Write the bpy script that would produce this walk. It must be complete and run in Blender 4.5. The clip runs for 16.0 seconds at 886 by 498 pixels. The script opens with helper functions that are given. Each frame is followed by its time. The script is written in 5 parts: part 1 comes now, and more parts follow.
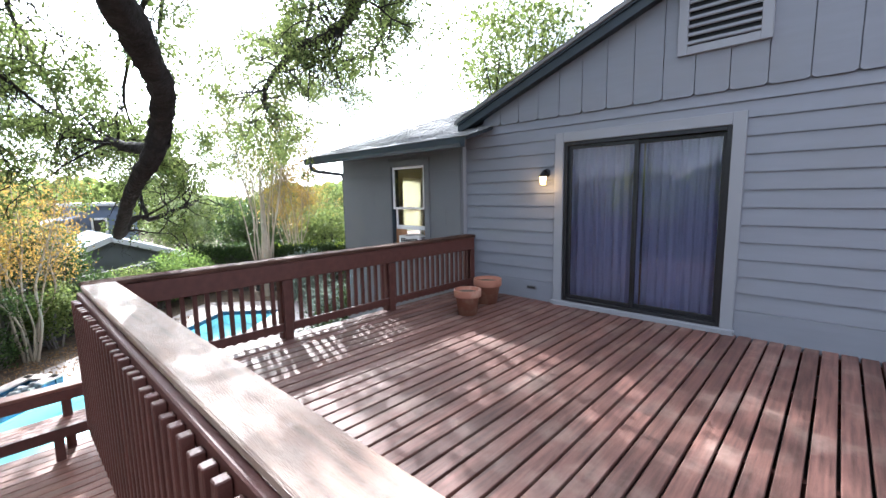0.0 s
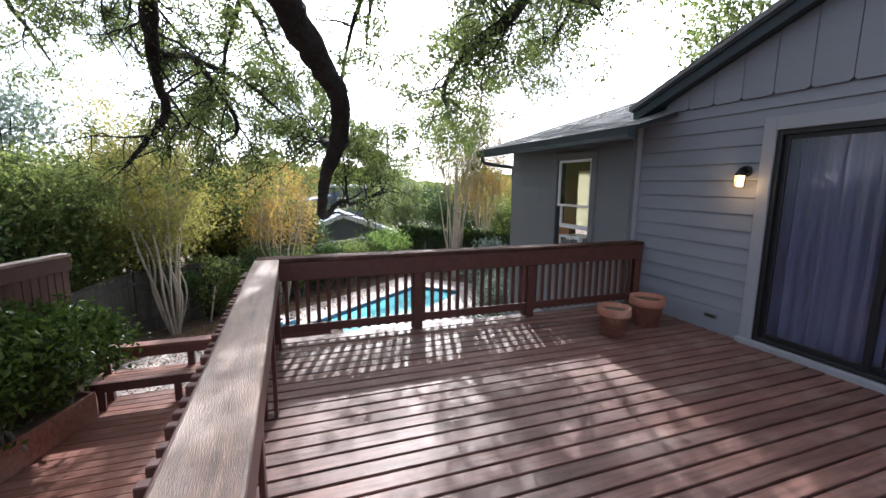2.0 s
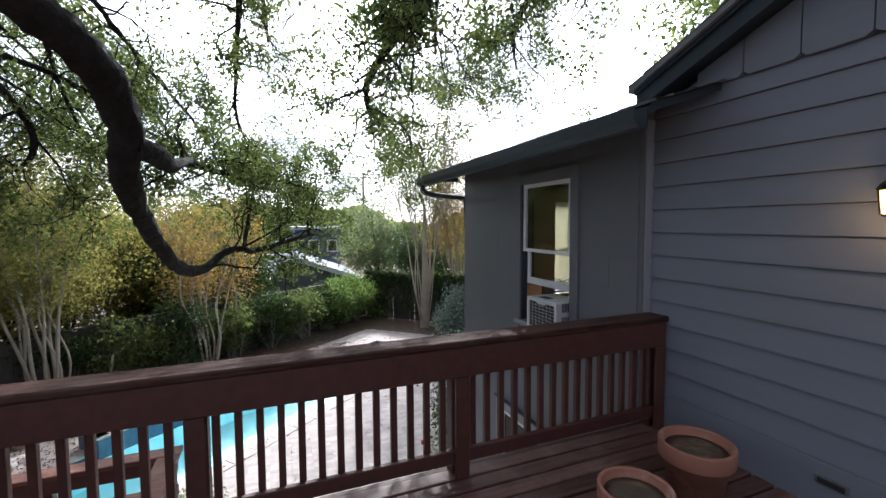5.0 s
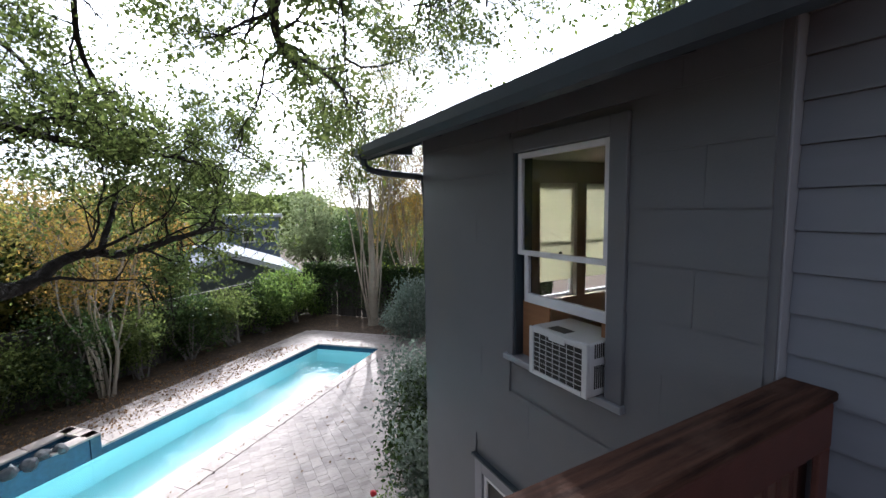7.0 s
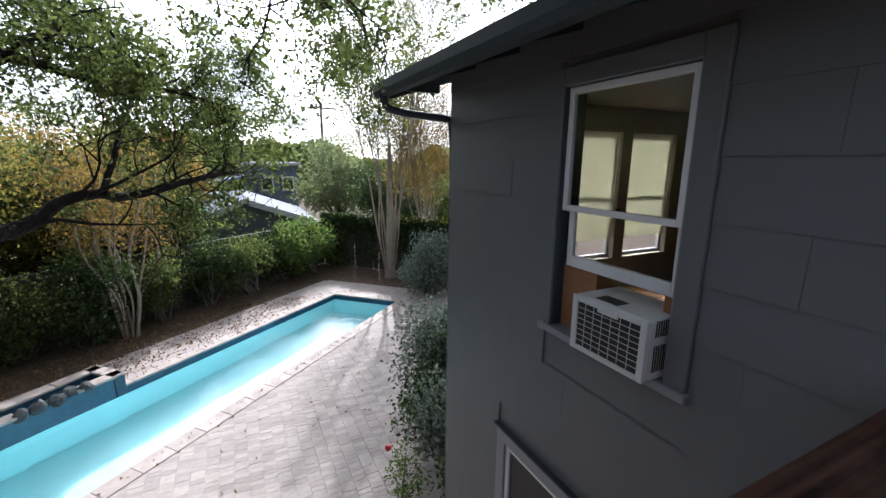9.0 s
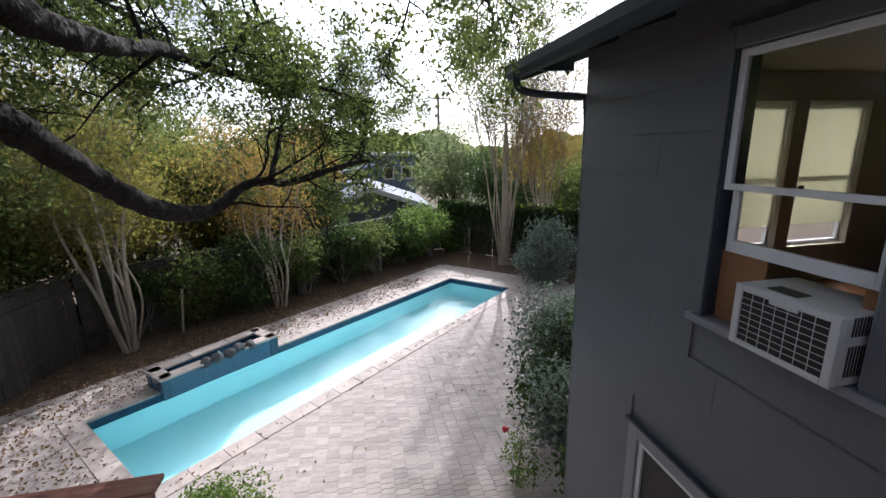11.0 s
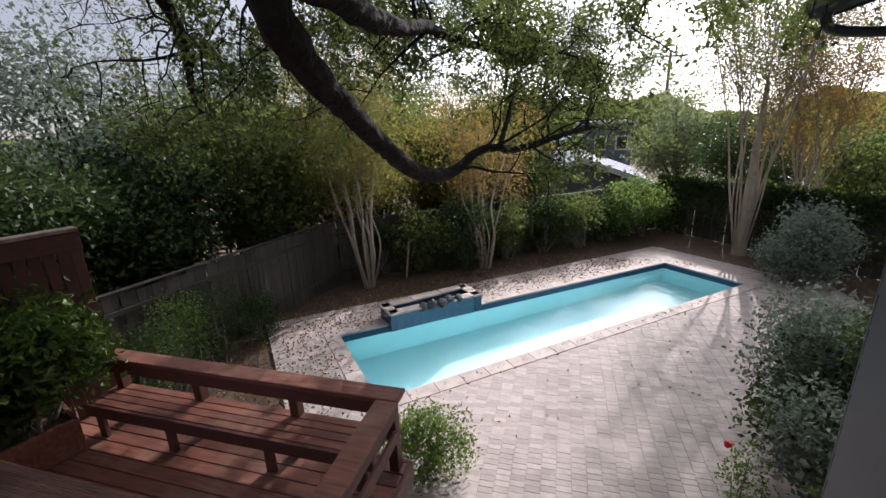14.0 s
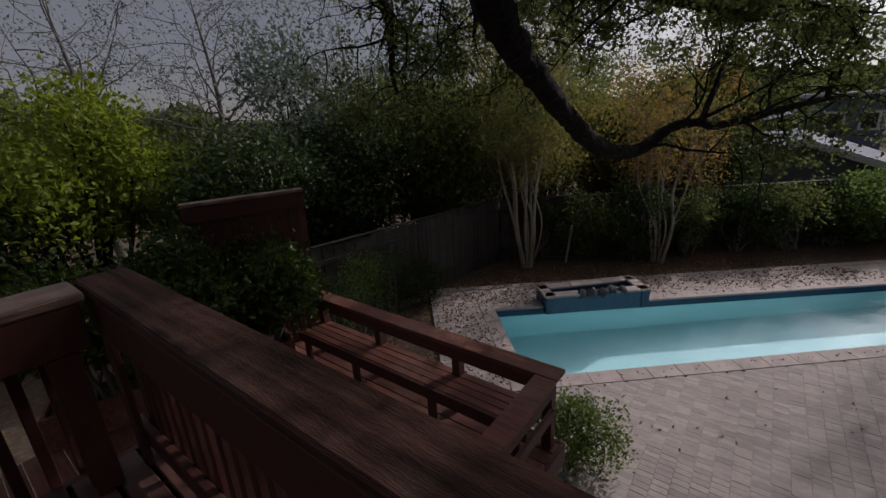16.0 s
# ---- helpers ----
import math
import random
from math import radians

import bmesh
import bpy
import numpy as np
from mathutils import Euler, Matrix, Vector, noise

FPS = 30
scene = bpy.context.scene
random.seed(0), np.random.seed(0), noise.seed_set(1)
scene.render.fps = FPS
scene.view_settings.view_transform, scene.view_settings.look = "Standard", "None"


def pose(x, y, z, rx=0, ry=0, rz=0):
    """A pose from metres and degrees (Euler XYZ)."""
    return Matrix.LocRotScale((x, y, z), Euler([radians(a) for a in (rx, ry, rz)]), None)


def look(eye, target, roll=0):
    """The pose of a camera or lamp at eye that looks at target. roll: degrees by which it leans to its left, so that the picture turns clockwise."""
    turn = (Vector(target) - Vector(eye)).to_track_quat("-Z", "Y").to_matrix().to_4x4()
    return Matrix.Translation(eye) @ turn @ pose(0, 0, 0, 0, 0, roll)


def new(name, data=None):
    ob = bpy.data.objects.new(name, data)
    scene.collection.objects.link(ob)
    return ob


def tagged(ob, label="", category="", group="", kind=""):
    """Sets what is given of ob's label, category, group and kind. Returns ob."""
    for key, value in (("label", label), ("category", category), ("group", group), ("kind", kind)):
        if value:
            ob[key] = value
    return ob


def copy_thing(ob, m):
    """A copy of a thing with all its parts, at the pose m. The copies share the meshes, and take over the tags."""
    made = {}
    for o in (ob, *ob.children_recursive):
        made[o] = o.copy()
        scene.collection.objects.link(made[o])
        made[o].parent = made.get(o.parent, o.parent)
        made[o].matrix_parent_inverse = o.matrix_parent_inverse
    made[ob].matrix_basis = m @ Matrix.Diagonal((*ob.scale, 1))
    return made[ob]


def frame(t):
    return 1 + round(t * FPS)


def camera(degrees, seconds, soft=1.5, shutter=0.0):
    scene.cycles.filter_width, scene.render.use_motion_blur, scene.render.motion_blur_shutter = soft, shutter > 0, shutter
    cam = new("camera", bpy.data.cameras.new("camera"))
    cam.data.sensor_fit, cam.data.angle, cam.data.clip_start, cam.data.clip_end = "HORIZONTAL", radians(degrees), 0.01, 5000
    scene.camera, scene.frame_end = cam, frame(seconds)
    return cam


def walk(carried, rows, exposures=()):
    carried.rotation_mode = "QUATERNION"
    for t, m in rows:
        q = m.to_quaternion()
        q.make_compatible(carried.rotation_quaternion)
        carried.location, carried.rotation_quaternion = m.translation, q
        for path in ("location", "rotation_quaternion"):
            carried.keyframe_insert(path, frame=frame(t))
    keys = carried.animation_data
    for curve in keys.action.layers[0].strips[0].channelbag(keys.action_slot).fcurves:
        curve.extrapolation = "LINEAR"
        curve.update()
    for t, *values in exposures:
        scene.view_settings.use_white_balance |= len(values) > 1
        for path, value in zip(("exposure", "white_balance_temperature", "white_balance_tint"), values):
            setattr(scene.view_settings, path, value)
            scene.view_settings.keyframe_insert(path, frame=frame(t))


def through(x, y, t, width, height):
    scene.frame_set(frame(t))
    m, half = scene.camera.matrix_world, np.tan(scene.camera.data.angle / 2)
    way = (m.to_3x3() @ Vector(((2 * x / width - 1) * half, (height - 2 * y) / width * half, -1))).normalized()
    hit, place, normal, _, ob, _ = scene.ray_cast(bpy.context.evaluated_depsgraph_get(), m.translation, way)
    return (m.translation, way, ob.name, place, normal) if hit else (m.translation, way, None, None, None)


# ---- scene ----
cam = camera(93.2, 16.0)
PATH = [
    (0, (-0.287, 1.088, 1.462), (-1.65, 2.529, 1.205), -1.0),
    (0.5, (-0.174, 1.191, 1.514), (-1.723, 2.436, 1.29), -2.7),
    (1, (-0.18, 1.241, 1.533), (-1.874, 2.274, 1.281), -4.0),
    (1.5, (-0.079, 1.465, 1.571), (-1.894, 2.268, 1.327), -0.9),
    (2, (-0.147, 1.797, 1.566), (-2.005, 2.469, 1.257), 0.6),
    (2.5, (-0.307, 2.207, 1.635), (-2.252, 2.622, 1.423), 0.9),
    (3, (-0.613, 2.503, 1.635), (-2.559, 2.922, 1.441), 0.7),
    (3.5, (-0.968, 2.775, 1.593), (-2.891, 3.311, 1.478), -0.6),
    (4, (-1.36, 3.043, 1.564), (-3.237, 3.718, 1.428), -0.0),
    (4.2, (-1.495, 3.116, 1.534), (-3.364, 3.816, 1.403), 0.3),
    (6.3, (-3.207, 3.878, 1.554), (-5.04, 4.666, 1.417), -1.4),
    (6.5, (-3.352, 3.924, 1.566), (-5.177, 4.728, 1.408), -1.0),
    (7, (-3.702, 4.018, 1.569), (-5.446, 4.979, 1.376), -0.9),
    (7.5, (-3.956, 4.118, 1.56), (-5.718, 5.036, 1.335), -0.8),
    (8, (-4.079, 4.188, 1.537), (-5.802, 5.153, 1.223), 0.5),
    (8.2, (-4.102, 4.182, 1.528), (-5.81, 5.161, 1.177), 0.7),
    (10.3, (-4.101, 4.023, 1.493), (-5.956, 4.621, 1.042), 0.6),
    (10.5, (-4.11, 4.002, 1.482), (-5.977, 4.561, 1.034), 0.4),
    (11, (-4.115, 3.966, 1.473), (-6.024, 4.343, 1.011), -1.2),
    (11.5, (-4.122, 3.923, 1.464), (-6.055, 4.123, 0.989), -1.7),
    (12, (-4.136, 3.88, 1.452), (-6.069, 3.963, 0.947), -1.7),
    (12.5, (-4.135, 3.836, 1.442), (-6.065, 3.771, 0.921), -2.1),
    (13, (-4.131, 3.786, 1.43), (-6.045, 3.572, 0.89), -2.1),
    (13.5, (-4.09, 3.742, 1.43), (-5.978, 3.375, 0.882), -2.3),
    (14, (-4.091, 3.709, 1.442), (-5.934, 3.176, 0.876), -2.2),
    (14.5, (-4.065, 3.689, 1.426), (-5.851, 2.997, 0.849), -2.6),
    (15, (-4.063, 3.654, 1.404), (-5.77, 2.795, 0.815), -2.9),
    (15.5, (-4.034, 3.618, 1.41), (-5.647, 2.599, 0.811), -3.1),
    (16, (-4.001, 3.589, 1.394), (-5.497, 2.414, 0.778), -3.2),
]
walk(cam, [(t, look(eye, target, roll)) for t, eye, target, roll in PATH],
     [(0, 2.1, 5900, 10), (0.5, 1.9, 5900, 10), (1.0, 1.75, 5900, 10), (1.5, 1.45, 6000, 12), (2.5, 1.25, 6050, 12), (3.0, 1.25, 6050, 12), (3.5, 0.88, 5950, 12), (4.2, 0.7, 5950, 12), (6.5, 0.75, 5900, 12),
      (7.5, 0.6, 5950, 12), (8.2, 0.5, 5950, 12), (10.5, 0.4, 6050, 14), (12.5, 0.25, 6250, 16), (14.5, 0.2, 6400, 18), (15.0, 0.06, 6400, 18), (15.5, -0.42, 6450, 20), (16, -1.42, 6500, 22)])

# ---- world and sun ----
SUN_DIR = Vector((-0.793, 0.242, 0.559)).normalized()
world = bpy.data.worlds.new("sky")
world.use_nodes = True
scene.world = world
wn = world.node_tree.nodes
sky = wn.new("ShaderNodeTexSky")
sky.sky_type, sky.sun_disc = "NISHITA", False
sky.sun_elevation = math.asin(SUN_DIR.z)
sky.sun_rotation = math.atan2(SUN_DIR.x, SUN_DIR.y)
sky.air_density, sky.dust_density, sky.ozone_density = 0.9, 0.5, 1.2
wn["Background"].inputs["Strength"].default_value = 0.098
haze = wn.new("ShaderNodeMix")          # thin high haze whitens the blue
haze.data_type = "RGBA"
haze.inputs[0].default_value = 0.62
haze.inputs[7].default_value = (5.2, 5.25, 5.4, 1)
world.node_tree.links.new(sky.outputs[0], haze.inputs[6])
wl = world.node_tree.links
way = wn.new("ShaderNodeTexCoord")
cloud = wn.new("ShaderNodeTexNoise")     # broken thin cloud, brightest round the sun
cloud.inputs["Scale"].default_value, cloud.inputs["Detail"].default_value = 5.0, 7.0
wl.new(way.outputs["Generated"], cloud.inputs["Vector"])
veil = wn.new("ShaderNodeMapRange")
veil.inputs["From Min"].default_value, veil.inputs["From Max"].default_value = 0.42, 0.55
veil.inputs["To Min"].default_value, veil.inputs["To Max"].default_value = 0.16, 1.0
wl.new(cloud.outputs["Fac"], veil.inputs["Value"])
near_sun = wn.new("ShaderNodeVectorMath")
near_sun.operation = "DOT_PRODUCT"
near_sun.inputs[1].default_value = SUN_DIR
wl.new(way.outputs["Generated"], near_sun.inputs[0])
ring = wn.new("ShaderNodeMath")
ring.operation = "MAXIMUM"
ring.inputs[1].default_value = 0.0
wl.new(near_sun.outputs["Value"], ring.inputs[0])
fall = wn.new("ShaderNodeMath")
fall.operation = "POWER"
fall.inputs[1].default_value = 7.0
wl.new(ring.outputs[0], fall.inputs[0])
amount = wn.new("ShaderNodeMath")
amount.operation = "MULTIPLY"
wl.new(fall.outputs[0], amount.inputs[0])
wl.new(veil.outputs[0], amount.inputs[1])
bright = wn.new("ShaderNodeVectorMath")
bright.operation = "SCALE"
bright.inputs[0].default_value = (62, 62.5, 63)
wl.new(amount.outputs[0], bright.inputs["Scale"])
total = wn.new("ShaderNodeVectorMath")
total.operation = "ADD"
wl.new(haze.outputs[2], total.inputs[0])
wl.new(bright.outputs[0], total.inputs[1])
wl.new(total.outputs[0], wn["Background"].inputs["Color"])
sun_data = bpy.data.lights.new("sun", "SUN")
sun_data.energy, sun_data.angle, sun_data.color = 5.0, radians(0.6), (1.0, 0.97, 0.93)
sun = new("sun", sun_data)
sun.matrix_world = look(SUN_DIR * 60, (0, 0, 0))


# ---- materials ----
def mat(name, colour, rough=0.7, metal=0.0, vary=0.25, scale=8.0, stretch=(1, 1, 1), bump=0.2, spots=None, spot_scale=1.5, spot_amount=0.35,
        per=0.0, island=False, fine=60.0, spec=0.4, depth=0.01, hard=0.0):
    """A painted, wooden or stone surface: base colour with two scales of variation and a fine relief."""
    m = bpy.data.materials.new(name)
    m.use_nodes = True
    n, l = m.node_tree.nodes, m.node_tree.links
    b = n["Principled BSDF"]
    b.inputs["Roughness"].default_value, b.inputs["Metallic"].default_value = rough, metal
    b.inputs["Specular IOR Level"].default_value = spec
    co = n.new("ShaderNodeTexCoord")
    mp = n.new("ShaderNodeMapping")
    mp.inputs["Scale"].default_value = stretch
    geo = n.new("ShaderNodeNewGeometry")
    l.new(geo.outputs["Position"], mp.inputs["Vector"])
    big = n.new("ShaderNodeTexNoise")
    big.inputs["Scale"].default_value, big.inputs["Detail"].default_value = scale, 6.0
    l.new(mp.outputs[0], big.inputs["Vector"])
    small = n.new("ShaderNodeTexNoise")
    small.inputs["Scale"].default_value, small.inputs["Detail"].default_value = fine, 4.0
    l.new(mp.outputs[0], small.inputs["Vector"])
    mix = n.new("ShaderNodeMix")
    mix.data_type = "RGBA"
    mix.inputs[6].default_value = (*[c * (1 - vary) for c in colour], 1)
    mix.inputs[7].default_value = (*[min(1, c * (1 + vary)) for c in colour], 1)
    grain = n.new("ShaderNodeMapRange")
    grain.inputs["From Min"].default_value, grain.inputs["From Max"].default_value = hard, 1 - hard
    l.new(big.outputs["Fac"], grain.inputs["Value"])
    l.new(grain.outputs[0], mix.inputs[0])
    out = mix.outputs[2]
    if spots:
        st = n.new("ShaderNodeTexNoise")
        st.inputs["Scale"].default_value, st.inputs["Detail"].default_value, st.inputs["Roughness"].default_value = spot_scale, 8.0, 0.65
        l.new(geo.outputs["Position"], st.inputs["Vector"])
        ramp = n.new("ShaderNodeValToRGB")
        ramp.color_ramp.elements[0].position, ramp.color_ramp.elements[1].position = 0.5 , 0.68
        ramp.color_ramp.elements[1].color = (spot_amount,) * 3 + (1,)
        l.new(st.outputs["Fac"], ramp.inputs[0])
        m2 = n.new("ShaderNodeMix")
        m2.data_type = "RGBA"
        m2.inputs[7].default_value = (*spots, 1)
        l.new(ramp.outputs[0], m2.inputs[0])
        l.new(out, m2.inputs[6])
        out = m2.outputs[2]
    if per or island:
        hsv = n.new("ShaderNodeHueSaturation")
        rnd = geo.outputs["Random Per Island"] if island else n.new("ShaderNodeObjectInfo").outputs["Random"]
        rng = n.new("ShaderNodeMapRange")
        rng.inputs["To Min"].default_value, rng.inputs["To Max"].default_value = 1 - per, 1 + per
        l.new(rnd, rng.inputs["Value"])
        l.new(rng.outputs[0], hsv.inputs["Value"])
        l.new(out, hsv.inputs["Color"])
        out = hsv.outputs[0]
    l.new(out, b.inputs["Base Color"])
    bp = n.new("ShaderNodeBump")
    bp.inputs["Strength"].default_value, bp.inputs["Distance"].default_value = bump, depth
    l.new(small.outputs["Fac"], bp.inputs["Height"])
    l.new(bp.outputs[0], b.inputs["Normal"])
    return m


def leaf_mat(name, dark, light, through=0.45, rough=0.6):
    """Leaves: each one its own shade, glossy above, letting light through."""
    m = bpy.data.materials.new(name)
    m.use_nodes = True
    n, l = m.node_tree.nodes, m.node_tree.links
    b = n["Principled BSDF"]
    b.inputs["Roughness"].default_value = rough
    b.inputs["Specular IOR Level"].default_value = 0.2
    geo = n.new("ShaderNodeNewGeometry")
    mix = n.new("ShaderNodeMix")
    mix.data_type = "RGBA"
    mix.inputs[6].default_value, mix.inputs[7].default_value = (*dark, 1), (*light, 1)
    l.new(geo.outputs["Random Per Island"], mix.inputs[0])
    l.new(mix.outputs[2], b.inputs["Base Color"])
    tr = n.new("ShaderNodeBsdfTranslucent")
    hs = n.new("ShaderNodeHueSaturation")
    hs.inputs["Value"].default_value, hs.inputs["Saturation"].default_value = 1.6, 1.1
    l.new(mix.outputs[2], hs.inputs["Color"])
    l.new(hs.outputs[0], tr.inputs["Color"])
    ms = n.new("ShaderNodeMixShader")
    ms.inputs[0].default_value = through
    l.new(b.outputs[0], ms.inputs[1])
    l.new(tr.outputs[0], ms.inputs[2])
    l.new(ms.outputs[0], n["Material Output"].inputs["Surface"])
    return m


def glass_mat(name, tint=(1, 1, 1), rough=0.0, ior=1.45):
    m = bpy.data.materials.new(name)
    m.use_nodes = True
    b = m.node_tree.nodes["Principled BSDF"]
    b.inputs["Base Color"].default_value = (*tint, 1)
    b.inputs["Roughness"].default_value, b.inputs["IOR"].default_value = rough, ior
    b.inputs["Transmission Weight"].default_value = 1.0
    return m


DECK = mat("deck_wood", (0.118, 0.057, 0.045), 0.5, spec=0.35, vary=0.45, hard=0.3, scale=3, stretch=(12, 0.8, 6), bump=0.35, spots=(0.27, 0.2, 0.165), spot_scale=2.2, spot_amount=0.5, per=0.3, fine=30)
RAIL = mat("stained_rail_wood", (0.08, 0.027, 0.02), 0.55, vary=0.35, scale=4, stretch=(4, 4, 4), bump=0.3, per=0.15, fine=45)
# same cap wood twice: CAP darkened for shade on the far rail, CAPX sunlit
CAP = mat("weathered_cap_wood_shaded", (0.066, 0.031, 0.021), 0.75, spec=0.2, vary=0.7, hard=0.32, scale=3, stretch=(14, 0.7, 14), bump=0.8, spots=(0.15, 0.095, 0.075), spot_scale=2.5, spot_amount=0.5, fine=40)
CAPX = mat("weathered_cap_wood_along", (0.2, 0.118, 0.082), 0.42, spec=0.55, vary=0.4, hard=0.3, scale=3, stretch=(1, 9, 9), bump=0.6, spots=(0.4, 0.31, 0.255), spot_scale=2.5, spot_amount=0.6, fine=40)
LOWWOOD = mat("lower_deck_wood", (0.155, 0.056, 0.037), 0.6, vary=0.4, hard=0.28, scale=3, stretch=(12, 0.9, 6), bump=0.35, spots=(0.3, 0.2, 0.15), per=0.2, fine=30)
# wall greys lowered for the overhanging oak's shade, the wing's further
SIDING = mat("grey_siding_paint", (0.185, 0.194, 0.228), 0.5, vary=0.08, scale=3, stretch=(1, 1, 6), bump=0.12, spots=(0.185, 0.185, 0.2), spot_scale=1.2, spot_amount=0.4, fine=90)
WINGPAINT = mat("shaded_grey_shingle_paint", (0.132, 0.137, 0.15), 0.5, vary=0.1, scale=2.5, stretch=(1, 1, 1), bump=0.15, spots=(0.15, 0.145, 0.14), spot_scale=1.0, spot_amount=0.6, fine=70)
TRIM = mat("grey_trim_paint", (0.235, 0.24, 0.265), 0.45, vary=0.06, scale=5, bump=0.08)
FASCIA = mat("dark_blue_fascia_paint", (0.026, 0.037, 0.048), 0.45, vary=0.15, scale=6, bump=0.1)
ROOF = mat("grey_roof_shingle", (0.20, 0.20, 0.205), 0.85, vary=0.3, scale=20, bump=0.5, per=0.25, island=True, fine=150)
BRONZE = mat("dark_bronze_metal", (0.03, 0.03, 0.033), 0.35, metal=0.6, vary=0.1, bump=0.03)
WHITE = mat("white_window_paint", (0.72, 0.72, 0.74), 0.4, vary=0.05, scale=12, bump=0.06, spots=(0.5, 0.49, 0.47), spot_amount=0.35)
TERRA = mat("terracotta", (0.31, 0.13, 0.085), 0.75, vary=0.2, scale=7, bump=0.15, spots=(0.5, 0.32, 0.24), spot_scale=5, spot_amount=0.6)
SOIL = mat("soil_and_leaf_litter", (0.085, 0.06, 0.042), 0.95, vary=0.5, scale=5, bump=0.8, spots=(0.2, 0.13, 0.075), spot_scale=9, spot_amount=0.8, fine=35)
# paver tone lowered overall in place of the dappled shade on the terrace
PAVER = mat("brick_paver", (0.385, 0.335, 0.312), 0.8, vary=0.18, scale=14, bump=0.3, spots=(0.33, 0.28, 0.25), spot_scale=0.9, spot_amount=0.45, per=0.14, fine=80)
PAVERS = mat("brick_paver_field", (0.385, 0.335, 0.312), 0.8, vary=0.18, scale=14, bump=0.3, spots=(0.33, 0.28, 0.25), spot_scale=0.9, spot_amount=0.45, per=0.14, island=True, fine=80)
COPING = mat("pool_coping_stone", (0.44, 0.375, 0.345), 0.75, vary=0.2, scale=6, bump=0.35, spots=(0.24, 0.2, 0.18), spot_scale=2.0, spot_amount=0.6, per=0.08, fine=60)
PLASTER = mat("pool_plaster", (0.44, 0.74, 0.78), 0.6, vary=0.06, scale=1.2, bump=0.05)
TILE = mat("blue_pool_tile", (0.022, 0.075, 0.14), 0.15, vary=0.4, scale=12, bump=0.05, per=0.3)
SPASTONE = mat("dark_spa_stone", (0.07, 0.075, 0.085), 0.6, vary=0.5, scale=9, bump=0.5)
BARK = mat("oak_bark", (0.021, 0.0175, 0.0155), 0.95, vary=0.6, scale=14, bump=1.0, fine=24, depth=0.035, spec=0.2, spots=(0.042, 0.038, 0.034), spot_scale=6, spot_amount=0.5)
MBARK = mat("crepe_myrtle_bark", (0.34, 0.285, 0.225), 0.7, vary=0.3, scale=5, stretch=(1, 1, 0.4), bump=0.25, spots=(0.18, 0.14, 0.1), spot_scale=4, spot_amount=0.7)
TWIG = mat("grey_twig_bark", (0.16, 0.14, 0.125), 0.85, vary=0.3, scale=6, bump=0.3)
# weathered wood, darkened further for the shade that lies over the fence
FENCE = mat("weathered_fence_wood", (0.06, 0.053, 0.047), 0.85, vary=0.35, scale=3, stretch=(6, 6, 0.7), bump=0.5, spots=(0.1, 0.09, 0.08), spot_scale=1.3, spot_amount=0.7, per=0.3, fine=40)
BLACK = mat("black_lamp_metal", (0.012, 0.012, 0.013), 0.4, metal=0.5, vary=0.1, bump=0.02)
INSIDE = mat("interior_paint", (0.42, 0.38, 0.31), 0.8, vary=0.05, scale=2, bump=0.05)
DARKROOM = mat("interior_dim_paint", (0.25, 0.23, 0.21), 0.8, vary=0.05, scale=2, bump=0.05)
PLASTIC = mat("white_plastic", (0.58, 0.58, 0.58), 0.4, vary=0.04, scale=9, bump=0.03)
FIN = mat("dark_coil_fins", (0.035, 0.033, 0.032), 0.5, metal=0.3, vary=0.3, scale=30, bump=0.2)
PLY = mat("brown_plywood_panel", (0.27, 0.13, 0.06), 0.7, vary=0.25, scale=3, stretch=(1, 1, 8), bump=0.1)
GARAGE = mat("white_metal_roof", (0.48, 0.50, 0.52), 0.45, vary=0.08, scale=2, bump=0.1)
SLATE = mat("blue_grey_roof", (0.15, 0.17, 0.21), 0.8, vary=0.2, scale=6, bump=0.3)
BLUEHOUSE = mat("blue_house_siding", (0.12, 0.155, 0.225), 0.7, vary=0.12, scale=3, stretch=(1, 1, 5), bump=0.1)
GREYWALL = mat("grey_garage_wall", (0.11, 0.12, 0.125), 0.8, vary=0.1, scale=3, bump=0.1)
POLEWOOD = mat("utility_pole_wood", (0.13, 0.10, 0.075), 0.9, vary=0.3, scale=4, bump=0.3)
GLASS = glass_mat("window_glass")
DOORGLASS = glass_mat("tinted_door_glass", (0.8, 0.82, 0.9))
LEAF_OAK = leaf_mat("oak_leaves", (0.042, 0.062, 0.02), (0.16, 0.19, 0.068), 0.5)
LEAF_DARK = leaf_mat("dark_hedge_leaves", (0.018, 0.033, 0.012), (0.066, 0.1, 0.033), 0.35, 0.45)
LEAF_MID = leaf_mat("green_leaves", (0.055, 0.095, 0.03), (0.19, 0.26, 0.075), 0.45)
LEAF_LIME = leaf_mat("yellow_green_leaves", (0.09, 0.14, 0.02), (0.26, 0.30, 0.05), 0.5)
LEAF_GOLD = leaf_mat("autumn_leaves", (0.15, 0.112, 0.042), (0.33, 0.215, 0.072), 0.5)
LEAF_LITTER = leaf_mat("dry_leaf_litter", (0.13, 0.075, 0.04), (0.33, 0.2, 0.1), 0.2)
LEAF_WILLOW = leaf_mat("pale_willow_leaves", (0.12, 0.15, 0.075), (0.22, 0.25, 0.14), 0.5)
LEAF_SILVER = leaf_mat("silver_green_leaves", (0.085, 0.11, 0.085), (0.20, 0.24, 0.20), 0.3)
# leaf greens darkened; the shade over the planter is put into them
LEAF_SHRUB = leaf_mat("glossy_shrub_leaves", (0.016, 0.034, 0.007), (0.075, 0.112, 0.022), 0.3, 0.35)
